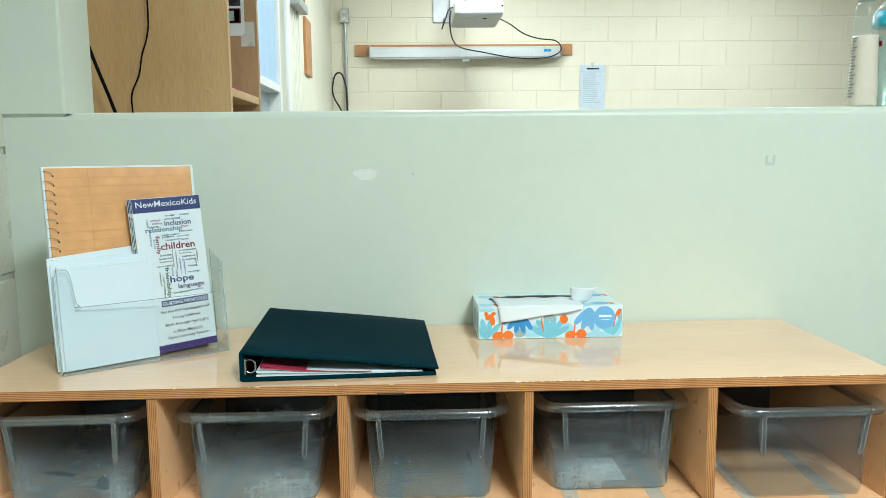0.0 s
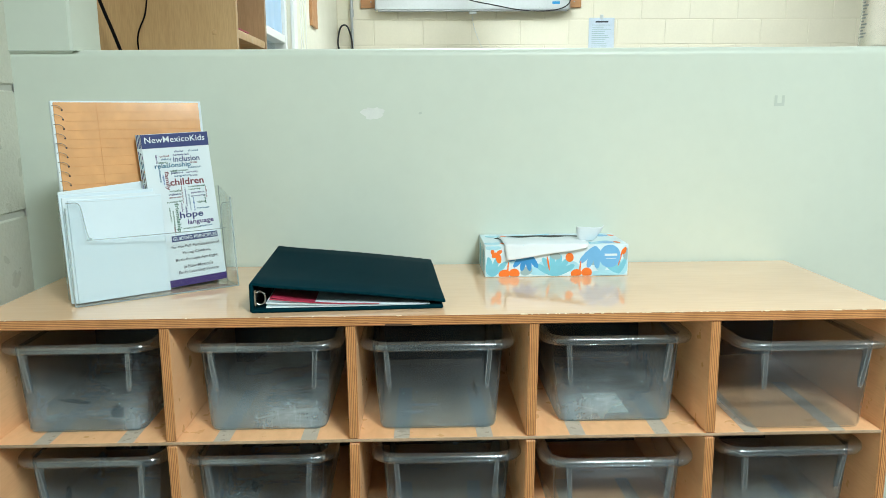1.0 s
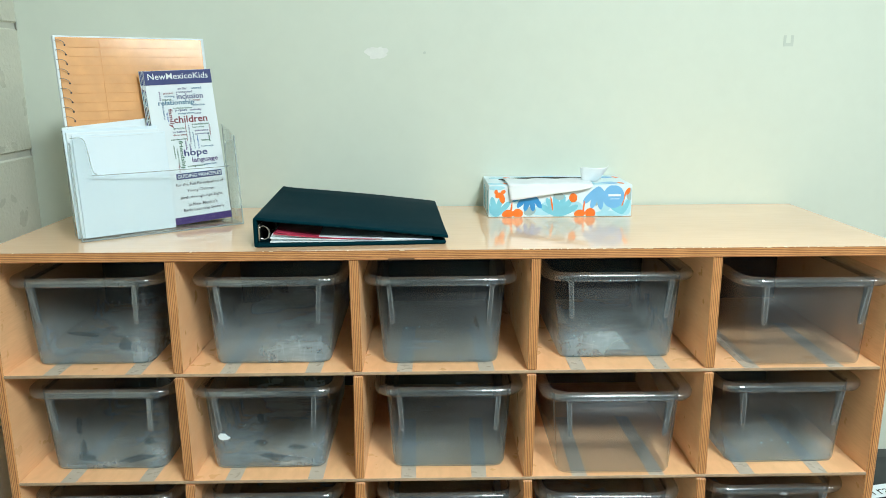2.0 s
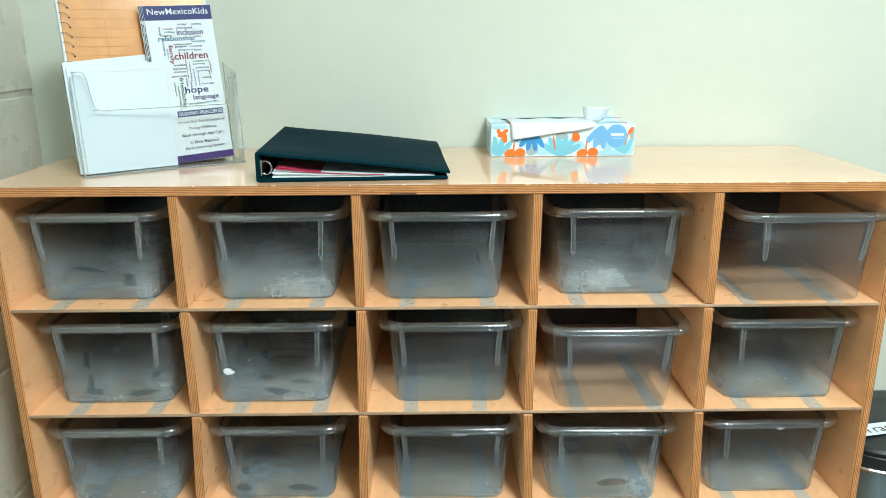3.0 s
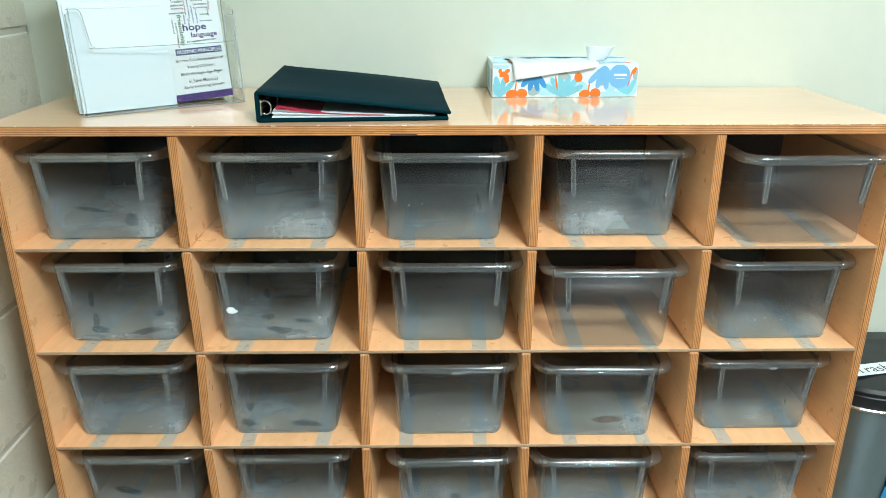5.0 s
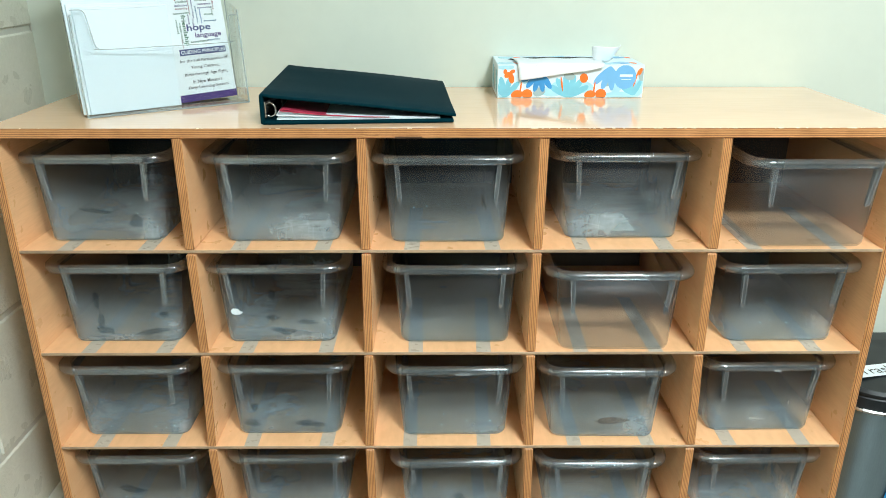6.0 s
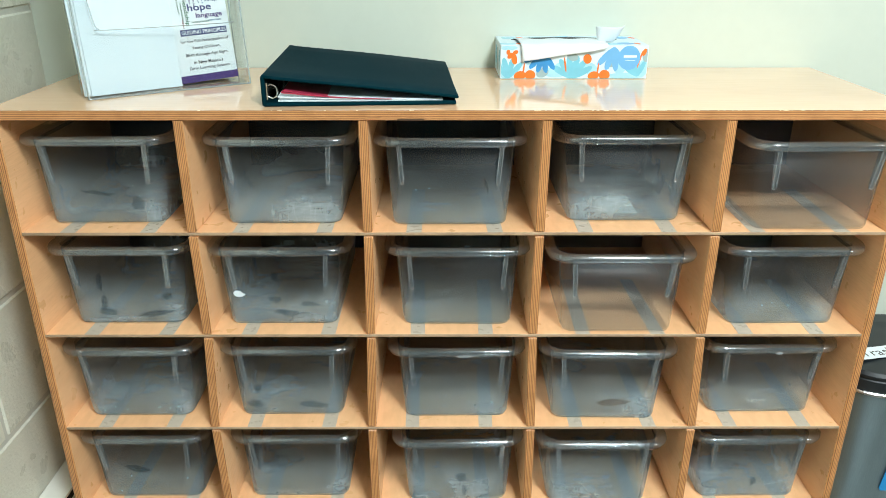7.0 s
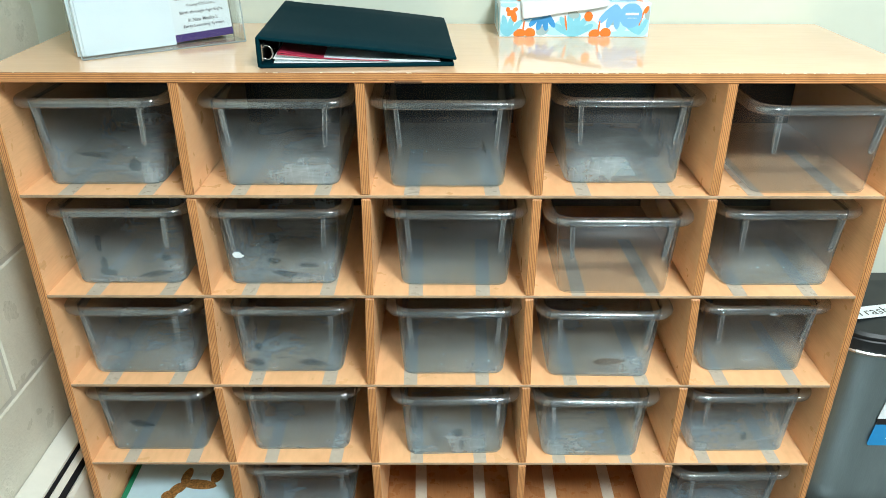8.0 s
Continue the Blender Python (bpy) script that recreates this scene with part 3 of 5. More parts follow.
# ---- fixtures of the ceilings ----
for x, y, z, sx, sy, watts, col in FIXTURES:
    top = 2.5 if y < BACK_Y else 2.9
    lamp = thing("ceiling_light", pose(x, y, top), "white recessed fluorescent panel on the ceiling, out of view", "ceiling light", "ceiling panels")
    bm = bmesh.new()
    for a, b, c, d in ((-sx / 2 - 0.03, sx / 2 + 0.03, -sy / 2 - 0.03, -sy / 2), (-sx / 2 - 0.03, sx / 2 + 0.03, sy / 2, sy / 2 + 0.03), (-sx / 2 - 0.03, -sx / 2, -sy / 2, sy / 2), (sx / 2, sx / 2 + 0.03, -sy / 2, sy / 2)):
        box_into(bm, a, b, c, d, -0.05, 0)
    part("frame", bm, M_WHITE, lamp)
    part("diffuser", box(-sx / 2, sx / 2, -sy / 2, sy / 2, -0.04, -0.03), M_DIFFUSER, lamp)

# ---- marks on the partition ----
wall_partition = bpy.data.objects["wall_partition"]
rnd = random.Random(5)
chip = [(-0.108 + (0.021 if -0.5 < math.cos(a) else 0.019) * math.cos(a) * rnd.uniform(0.7, 1.15), 1.157 + 0.0105 * math.sin(a) * rnd.uniform(0.6, 1.15)) for a in (2 * math.pi * i / 22 for i in range(22))]
part("paint_chip", plate(chip, WALL_Y - 0.0006, WALL_Y + 0.001), M_CHIP, wall_partition, "bare patch where paint came off")
part("paint_chip", plate([(x + 0.0012, z) for x, z in blob(-0.028, 1.1555, 0.003, 0.0022, 20, 8)], WALL_Y - 0.0005, WALL_Y + 0.001), M_MARK, wall_partition)
mark = [(0.575, 1.181), (0.5795, 1.181), (0.5795, 1.1685), (0.5875, 1.1685), (0.5875, 1.181), (0.592, 1.181), (0.592, 1.163), (0.575, 1.163)]
part("glue_mark", plate(mark, WALL_Y - 0.0005, WALL_Y + 0.001), M_MARK, wall_partition, "greenish u-shaped mark left by tape")
part("joint_gap", box(WALL_X, -0.586, WALL_Y - 0.0046, WALL_Y + 0.03, LEDGE - 0.0022, LEDGE - 0.0008), M_MARK, bpy.data.objects["wall_column"], "dark gap under the pier")

# ---- baseboard heater on the block wall ----
heater = thing("baseboard_heater", pose(WALL_X, 0, 0), "cream enamelled baseboard heater with dark slots along the wall", "heater")


def extrude_y(prof, y0, y1):
    bm = bmesh.new()
    a = [bm.verts.new((x, y0, z)) for x, z in prof]
    b = [bm.verts.new((x, y1, z)) for x, z in prof]
    bm.faces.new(a)
    bm.faces.new(b[::-1])
    for i in range(len(a)):
        j = (i + 1) % len(a)
        bm.faces.new((a[i], b[i], b[j], a[j]))
    bmesh.ops.recalc_face_normals(bm, faces=bm.faces)
    return bm


Y0, Y1 = -2.4, WALL_Y - 0.002
part("back_plate", extrude_y([(0.002, 0.02), (0.002, 0.232), (0.006, 0.232), (0.040, 0.224), (0.040, 0.219), (0.008, 0.226), (0.008, 0.02)], Y0, Y1), M_HEATER, heater)
# solid core, coloured near black for the shade behind the slots
part("core", extrude_y([(0.010, 0.03), (0.010, 0.215), (0.034, 0.208), (0.050, 0.165), (0.050, 0.03)], Y0, Y1), M_DARK, heater, "solid dark fill for the shaded inside of the heater")
part("damper", extrude_y([(0.040, 0.207), (0.046, 0.196), (0.048, 0.197), (0.042, 0.209)], Y0, Y1), M_HEATER, heater)
part("front_panel", extrude_y([(0.052, 0.182), (0.056, 0.172), (0.060, 0.03), (0.057, 0.03), (0.053, 0.17), (0.049, 0.18)], Y0, Y1), M_HEATER, heater)
part("foot", extrude_y([(0.002, 0.0), (0.002, 0.02), (0.05, 0.03), (0.05, 0.0)], Y0, Y1), M_DARK, heater)

# ---- trash can ----
can = thing("trash_can", pose(0.838, 0.208, 0), "brushed steel trash can with a black lid beside the cubbies", "trash can")


def superloop(rx, ry, z, n=80, p=4.0):
    out = []
    for i in range(n):
        a = 2 * math.pi * i / n
        c, s = math.cos(a), math.sin(a)
        out.append((rx * math.copysign(abs(c) ** (2 / p), c), ry * math.copysign(abs(s) ** (2 / p), s), z))
    return out


part("body", loft([superloop(0.170, 0.113, 0.03), superloop(0.172, 0.115, 0.1), superloop(0.172, 0.115, 0.388), superloop(0.174, 0.117, 0.391), superloop(0.174, 0.117, 0.396), superloop(0.168, 0.111, 0.397)]), M_STEEL, can, smooth=True)
part("base", loft([superloop(0.174, 0.117, 0.0), superloop(0.175, 0.118, 0.025), superloop(0.171, 0.114, 0.032)]), M_LID, can, "black plastic base ring")
part("ring", loft([superloop(0.1755, 0.1185, 0.392), superloop(0.177, 0.12, 0.394), superloop(0.177, 0.12, 0.397), superloop(0.1755, 0.1185, 0.399)]), M_CHROME, can, "bright metal rim")
lid = part("lid", loft([superloop(0.173, 0.116, 0.397), superloop(0.173, 0.116, 0.418), superloop(0.171, 0.114, 0.420), superloop(0.171, 0.114, 0.4225), superloop(0.174, 0.117, 0.424), superloop(0.174, 0.117, 0.428), superloop(0.169, 0.112, 0.433), superloop(0.12, 0.075, 0.437), superloop(0.05, 0.03, 0.438)]), M_LID, can, "black plastic lid")
m = pose(-0.035, -0.028, 0.4395, -90, 0, 0) @ pose(0, 0, 0, 0, -11, 0)
bm = plate([(-0.109, -0.017), (-0.026, -0.017), (-0.026, 0.017), (-0.109, 0.017)], -0.0004, 0.0004)
bm.transform(m)
tag = part("sign", bm, M_PAPER, lid, "white paper sign on the lid")
text_part("lettering", "Trash", 0.066, 0.021, M_BLACK, lid, m @ pose(-0.070, -0.0008, 0.0))
part("panel_sticker", plate([(-0.085, 0.265), (0.08, 0.265), (0.08, 0.335), (-0.075, 0.335)], -0.1165, -0.1150), M_PAPER, can, "white product sticker")
part("panel_sticker", plate([(-0.085, 0.252), (0.08, 0.252), (0.08, 0.265), (-0.085, 0.265)], -0.1166, -0.1150), M_BLACK, can)
part("panel_sticker", plate([(-0.087, 0.205), (0.08, 0.205), (0.08, 0.252), (-0.085, 0.252), (-0.09, 0.21)], -0.1166, -0.1150), M_STICKBLUE, can, "bright blue product sticker")
for i in range(3):
    part("print_line", box(-0.06, 0.03, -0.1170, -0.1162, 0.22 + i * 0.009, 0.223 + i * 0.009), M_PAPER, can)

# ---- binder ----
binder = thing("ring_binder", pose(-0.2515, 0.020, TOP, 0, 0, 3.2), "black vinyl ring binder lying closed on the cubby top", "binder")
BW, BL = 0.254, 0.288
part("back_cover", box(0, BW, 0, BL, 0.0002, 0.0052, 0.0022, 3), M_NAVY, binder, smooth=True)
part("spine", box(-0.0015, 0.0036, -0.0008, BL + 0.0008, 0.001, 0.0405, 0.0022, 3), M_NAVY, binder, smooth=True)
bm = bmesh.new()
NX, NY = 16, 6
lay = []
for k in (0, 1):
    lay.append([])
    for i in range(NX + 1):
        u = i / NX
        x = u * (BW + 0.003)
        z = 0.0375 + (0.0085 - 0.0375) * (u ** 0.85) + 0.0022 * math.sin(u * math.pi)
        lay[k].append([bm.verts.new((x, BL * j / NY, z + 0.0009 * math.sin(j * 1.3 + 2 * u) * u - 0.0012 * u * (1 - j / NY) + (0.0042 if k else 0))) for j in range(NY + 1)])
for i in range(NX):
    for j in range(NY):
        bm.faces.new((lay[1][i][j], lay[1][i + 1][j], lay[1][i + 1][j + 1], lay[1][i][j + 1]))
        bm.faces.new((lay[0][i][j + 1], lay[0][i + 1][j + 1], lay[0][i + 1][j], lay[0][i][j]))
for i in range(NX):
    bm.faces.new((lay[0][i][0], lay[0][i + 1][0], lay[1][i + 1][0], lay[1][i][0]))
    bm.faces.new((lay[1][i][NY], lay[1][i + 1][NY], lay[0][i + 1][NY], lay[0][i][NY]))
for j in range(NY):
    bm.faces.new((lay[1][0][j], lay[1][0][j + 1], lay[0][0][j + 1], lay[0][0][j]))
    bm.faces.new((lay[0][NX][j], lay[0][NX][j + 1], lay[1][NX][j + 1], lay[1][NX][j]))
bmesh.ops.recalc_face_normals(bm, faces=bm.faces)
bmesh.ops.bevel(bm, geom=[e for e in bm.edges if e.calc_face_angle(0) > 1.0], offset=0.0014, segments=2, affect="EDGES", profile=0.5)
part("front_cover", bm, M_NAVY, binder, smooth=True)


def leaf(x0, x1, y0, y1, z0, z1, thick, wave):
    """A stack of sheets that sinks in a curve from the rings to the open side."""
    bm = bmesh.new()
    n, rows = 16, []
    for i in range(n + 1):
        u = i / n
        z = z1 + (z0 - z1) * (1 - u) ** 1.7 + wave * math.sin(u * 7 + 1.2) * (1 - u)
        t = thick * (1 - 0.7 * u)
        rows.append([bm.verts.new((x0 + (x1 - x0) * u, y, h)) for y, h in ((y0, z), (y1, z), (y1, z + t), (y0, z + t))])
    for p, q in zip(rows, rows[1:]):
        for i in range(4):
            bm.faces.new((p[i], p[(i + 1) % 4], q[(i + 1) % 4], q[i]))
    bm.faces.new(rows[0][::-1])
    bm.faces.new(rows[-1])
    bmesh.ops.recalc_face_normals(bm, faces=bm.faces)
    return bm


for k in range(6):
    part("page_sheaf", leaf(0.019 + 0.0012 * (k % 3), 0.236 - 0.005 * ((k * 3) % 4), 0.004 + 0.0022 * ((k * 2) % 3), BL - 0.006, 0.0058 + k * 0.0018, 0.0055 + k * 0.0003, 0.0016, 0.0003), M_PAPER, binder, "white loose pages", smooth=False)
for k in range(2):
    part("divider_card", leaf(0.024 + 0.003 * k, 0.168 - 0.03 * k, 0.003 + 0.001 * k, 0.2, 0.0172 + k * 0.0022, 0.0078 + 0.0006 * k, 0.0013, 0.0004), M_RED, binder, "red divider card")
part("ring_plate", box(0.0034, 0.006, 0.004, BL - 0.004, 0.008, 0.031, 0.001), M_CHROME, binder)
for y in (0.012, 0.075, 0.144, 0.213):
    part("ring", tube([(0.005, y, 0.025), (0.010, y, 0.0275), (0.015, y, 0.025), (0.0175, y, 0.019), (0.016, y, 0.012), (0.011, y, 0.009), (0.006, y, 0.011)], 0.0014), M_CHROME, binder, smooth=True)

# ---- tissue box ----
tissue = thing("tissue_box", pose(0.0735, 0.2255, TOP, 0, 0, 0.3), "flowered blue and orange tissue box with a tissue hanging out", "tissue box")
TW, TD, TH = 0.229, 0.1145, 0.0515
part("carton", box(0, TW, 0, TD, 0.0003, TH, 0.0008), M_BOX, tissue)
# the carton is closed: a dark oval plate paints in the slot's shade
part("opening", plate(blob(TW * 0.47, 0, 0.086, 0.026), 0, 0.0005), M_DARK, tissue, "dark plate painted as the shaded slot in the top").data.transform(pose(0, TD * 0.60, TH + 0.0006, -90))


def face_petals(name, outlines, mat):
    for o in outlines:
        o = [(min(max(x, 0.0012), TW - 0.0012), min(max(z, 0.0012), TH - 0.0012)) for x, z in o]
        part(name, plate(o, -0.00025 - 0.00006 * len(tissue.children) / 12, 0.0002), mat, tissue)


def fan(cx, cz, length, wide, turns, base=0.0):
    return [blob(cx - math.sin(radians(t)) * length * 0.5, cz + math.cos(radians(t)) * length * 0.5, wide, length * 0.5, t, point=0.55) for t in turns]


face_petals("wash_print", [blob(0.008, 0.012, 0.010, 0.014, 15), blob(0.082, 0.010, 0.020, 0.007, -6), blob(0.196, 0.005, 0.028, 0.005), blob(0.222, 0.016, 0.008, 0.014, -10), blob(0.125, 0.047, 0.03, 0.005), blob(0.012, 0.048, 0.014, 0.004), blob(0.05, 0.030, 0.012, 0.006, 30), blob(0.094, 0.018, 0.012, 0.008, 20), blob(0.140, 0.016, 0.013, 0.009, -25), blob(0.186, 0.018, 0.010, 0.010), blob(0.214, 0.012, 0.014, 0.009, 30)], M_WASH)
face_petals("leaf_print", fan(0.012, 0.001, 0.033, 0.0055, (38, 12, -14, -42)) + fan(0.112, 0.001, 0.036, 0.0060, (58, 34, 10, -14, -36, -60)) + fan(0.215, 0.004, 0.026, 0.0045, (55, 30, 5, -22)), M_AQUA)
face_petals("leaf_print", [blob(0.066, 0.010, 0.010, 0.007, 20), blob(0.112, 0.034, 0.009, 0.006, -15), blob(0.226, 0.036, 0.006, 0.010), blob(0.172, 0.024, 0.005, 0.006)], M_SAGE)
face_petals("daisy_print", fan(0.066, 0.042, -0.033, 0.0055, (-62, -38, -14, 10, 34)), M_BLUE)
face_petals("daisy_print", fan(0.176, 0.049, -0.037, 0.0062, (-42, -18, 6, 28)), M_SKYBLUE)
face_petals("stem_print", [blob(0.0365, 0.014, 0.0013, 0.011, -6), blob(0.101, 0.022, 0.0014, 0.012, 10), blob(0.152, 0.014, 0.0013, 0.012, -6), blob(0.2165, 0.030, 0.0013, 0.014, -14)], M_ORANGE)
face_petals("tulip_print", [blob(0.031, 0.0055, 0.0095, 0.007, 12), blob(0.047, 0.0065, 0.0085, 0.0075, -8), blob(0.0155, 0.036, 0.0055, 0.004, 40), blob(0.0215, 0.031, 0.0045, 0.0085, 12), blob(0.012, 0.041, 0.003, 0.004), blob(0.023, 0.041, 0.0045, 0.003, 25),
                            blob(0.146, 0.0055, 0.009, 0.0065, 12), blob(0.163, 0.0065, 0.0085, 0.0078, -8), blob(0.135, 0.031, 0.0065, 0.0075, 10), blob(0.2225, 0.041, 0.003, 0.006, -20)], M_ORANGE)
face_petals("badge_print", [blob(0.1995, 0.0325, 0.0172, 0.0185, 0, 24)], M_SKYBLUE)
part("badge_line", box(0.191, 0.211, -0.0011, -0.0005, 0.033, 0.0365), M_PAPER, tissue)
part("badge_line", box(0.194, 0.209, -0.0011, -0.0005, 0.0285, 0.0292), M_PAPER, tissue)
for x, w, mat in ((0.02, 0.04, M_WASH), (0.09, 0.09, M_WASH), (0.19, 0.06, M_WASH), (0.012, 0.02, M_AQUA), (0.06, 0.03, M_AQUA), (0.035, 0.012, M_ORANGE), (0.2, 0.035, M_SKYBLUE), (0.17, 0.016, M_AQUA), (0.218, 0.010, M_ORANGE), (0.12, 0.02, M_SAGE)):
    for y in (0.018, 0.088):
        o = part("top_print", plate(blob(x + (y - 0.05) * 0.1, 0, w * 0.5, 0.009, 10 * (x * 100 % 5), point=0.6), 0, 0.0003), mat, tissue)
        o.data.transform(pose(0, y, TH + 0.0003 + x * 0.0004, -90))
for y, w, mat in ((0.02, 0.012, M_AQUA), (0.055, 0.014, M_SAGE), (0.085, 0.012, M_AQUA)):
    o = part("side_print", plate(blob(0, 0.024, w, 0.018, 8, point=0.6), -0.0003, 0.0003), mat, tissue)
    o.data.transform(Matrix.Translation((-0.0002, y, 0)) @ Matrix.Rotation(radians(-90), 4, "Z"))

# the sheet: out of the slot, forward over the edge and down; its end stands up in a curl
bm = bmesh.new()
NU, NV = 28, 18
grid = []
for i in range(NU + 1):
    u = i / NU
    x = 0.028 + u * 0.135
    drop = (0.026 - 0.0185 * u) * (1 - 0.25 * max(0, u - 0.85) / 0.15)
    row = []
    for j in range(NV + 1):
        v = j / NV
        if v < 0.55:
            y = TD * 0.60 - v / 0.55 * (TD * 0.60 + 0.003)
            z = TH + 0.0018 + 0.0022 * math.sin(v / 0.55 * math.pi) * (1 - 0.3 * math.cos(u * 6)) + 0.0007 * math.sin(u * 17 + v * 4)
        else:
            k = (v - 0.55) / 0.45
            y = -0.0035 - 0.0025 * k - 0.0012 * math.sin(u * 9)
            z = TH + 0.0025 - drop * k + 0.0005 * math.sin(u * 25) * (1 - k)
        row.append(bm.verts.new((x + 0.006 * v * (1 - u) + 0.006 * (1 - v) * (u - 0.2), y, z)))
    grid.append(row)
for i in range(NU):
    for j in range(NV):
        bm.faces.new((grid[i][j], grid[i][j + 1], grid[i + 1][j + 1], grid[i + 1][j]))
sheet = part("tissue_sheet", bm, M_TISSUE, tissue, "white tissue folded over the front edge", smooth=True)
sheet.modifiers.new("thick", "SOLIDIFY").thickness = 0.00012
bm = bmesh.new()
grid = []
for i in range(15):
    u = i / 14
    row = []
    for j in range(11):
        v = j / 10
        a = radians(165 + 190 * u)
        r = (0.0105 + 0.0125 * v ** 0.7) * (1 + 0.06 * math.sin(9 * u + 2 * v))
        row.append(bm.verts.new((0.168 + r * math.cos(a) + 0.0075 * v, 0.034 + r * 0.55 * math.sin(a), TH + 0.001 + v * (0.022 + 0.003 * u) + 0.0010 * math.sin(7 * u) * v)))
    grid.append(row)
for i in range(14):
    for j in range(10):
        bm.faces.new((grid[i][j], grid[i + 1][j], grid[i + 1][j + 1], grid[i][j + 1]))
curl = part("tissue_curl", bm, M_TISSUE, tissue, "curled end of the tissue standing up", smooth=True)
curl.modifiers.new("thick", "SOLIDIFY").thickness = 0.0003

# ---- brochure holder with its papers ----
ANG = 36.7
BASE = pose(-0.494, 0.080, TOP, 0, 0, ANG)


HOLDER = pose(-0.4907, 0.0715, TOP, 0, 0, 33.5)
FRONT = pose(-0.4965, 0.0700, TOP, 0, 0, 40.0)   # the envelopes stand askew at the holder's front


def lean(v, deg, u=0.0, turn=0.0, base=BASE):
    """A pose in the holder: v metres behind its front, leaning back, turned in its own plane."""
    return base @ pose(u, v, 0.003, -deg, 0, 0) @ pose(0, 0, 0, 0, -turn, 0)


holder = thing("brochure_holder", HOLDER, "clear acrylic brochure holder full of papers on the cubby top", "brochure holder")
front = [(-0.010, 0.0), (0.216, 0.0), (0.216, 0.128), (0.206, 0.128), (0.2035, 0.126), (0.202, 0.121), (0.1995, 0.098), (0.197, 0.092), (0.191, 0.0895), (0.026, 0.0895), (0.018, 0.0915), (0.0135, 0.097), (0.009, 0.130), (0.0065, 0.1385), (0.002, 0.1415), (-0.010, 0.1415)]
bm = plate(front, -0.0035, -0.0010)
for v in bm.verts:
    v.co.y += 0.11 * v.co.z
part("front_panel", bm, M_ACRYL, holder)
edge = [(x, -0.0024 + 0.11 * z, z) for x, z in front[2:]]
part("front_edge", tube(edge, 0.0007, 6), M_ACRYLEDGE, holder, "bright cut edge of the acrylic")
for x in (-0.0122, 0.2162):
    bm = extrude_y([(x, 0.0), (x + 0.0022, 0.0), (x + 0.0022, 0.135), (x, 0.135)], -0.0035, 0.048)
    for v in bm.verts:
        v.co.y += 0.13 * v.co.z
        if v.co.y > 0.03:
            v.co.z *= 1.1
    part("side_panel", bm, M_ACRYL, holder)
    part("side_edge", tube([(x + 0.001, 0.048, 0.001), (x + 0.001, 0.048 + 0.13 * 0.135, 0.149)], 0.0009, 6), M_ACRYLEDGE, holder)
    part("side_edge", tube([(x + 0.001, -0.0035, 0.001), (x + 0.001, -0.0035 + 0.13 * 0.135, 0.135)], 0.0011, 6), M_ACRYLEDGE, holder)
bm = plate([(-0.010, 0), (0.216, 0), (0.216, 0.15), (-0.010, 0.15)], 0.0485, 0.0505)
for v in bm.verts:
    v.co.y += 0.13 * v.co.z
part("back_panel", bm, M_ACRYL, holder)
part("floor_panel", box(-0.010, 0.216, -0.003, 0.0485, 0.0003, 0.0024), M_ACRYL, holder)
part("floor_edge", tube([(-0.011, -0.004, 0.0014), (0.217, -0.004, 0.0014)], 0.0012, 6), M_ACRYLEDGE, holder)

# notebook at the back
note = thing("spiral_notebook", lean(0.033, 7.2), "spiral notebook with a tan ruled cover in the holder", "notebook")
part("page_block", box(-0.0055, 0.208, 0.004, 0.014, 0, 0.279, 0.0008), M_PAPER, note, "white pages and plastic backing")
cover = part("cover", box(-0.0025, 0.2035, 0.0020, 0.0036, 0.001, 0.2765, 0.0006), M_KRAFT, note, "tan printed cover")
for i in range(16):
    z = 0.2625 - i * 0.0128
    part("ruled_line", box(0.012, 0.2030, 0.0016, 0.0022, z, z + 0.0006), M_LINE, cover)
part("margin_line", box(0.0540, 0.0546, 0.0016, 0.0022, 0.002, 0.276), M_LINE, cover)
for i in range(20):
    z = 0.270 - i * 0.0132
    part("coil", tube([(0.0078, 0.0012, z - 0.004), (0.0066, -0.0020, z - 0.0018), (0.0035, -0.0024, z + 0.0006), (-0.001, -0.0008, z + 0.002), (-0.0045, 0.003, z + 0.0018)], 0.0004, 5), M_COIL, note)
    part("coil_hole", plate(blob(0.0082, z - 0.0044, 0.0012, 0.0014), 0.0014, 0.0022), M_BLACK, note)

# loose papers and envelopes
for k, (v, w, h, u, turn, mat, deg, lab) in enumerate(((0.0300, 0.118, 0.152, 0.000, 4.5, M_PAPER, 7.0, "white folded paper standing in the holder"), (0.0270, 0.126, 0.150, -0.004, 0.6, M_PAPER, 6.8, "white folded paper standing in the holder"),
                                          (0.0105, 0.129, 0.150, -0.007, 0.2, M_ENVELOPE, 6.4, "white paper behind the front envelope"), (0.0075, 0.127, 0.146, -0.0045, 0.0, M_PAPER, 6.4, "white paper behind the front envelope"),
                                          (0.0045, 0.1285, 0.1425, 0.0008, -0.3, M_ENVELOPE, 6.3, "plain white envelope at the front of the holder"))):
    sheet = thing("envelope" if mat is M_ENVELOPE else "paper_sheet", lean(v, deg, u, turn, FRONT if v < 0.02 else BASE), lab, "paper", "papers in the holder")
    part("sheet", box(0, w, -0.0012, 0.0010, 0, h, 0.0005), mat, sheet)
    if k == 4:
        part("flap_crease", tube([(0.004, -0.0013, h - 0.002), (0.05, -0.0014, h - 0.0035), (w - 0.003, -0.0013, h - 0.0015)], 0.0004, 5), M_PAPER, sheet)

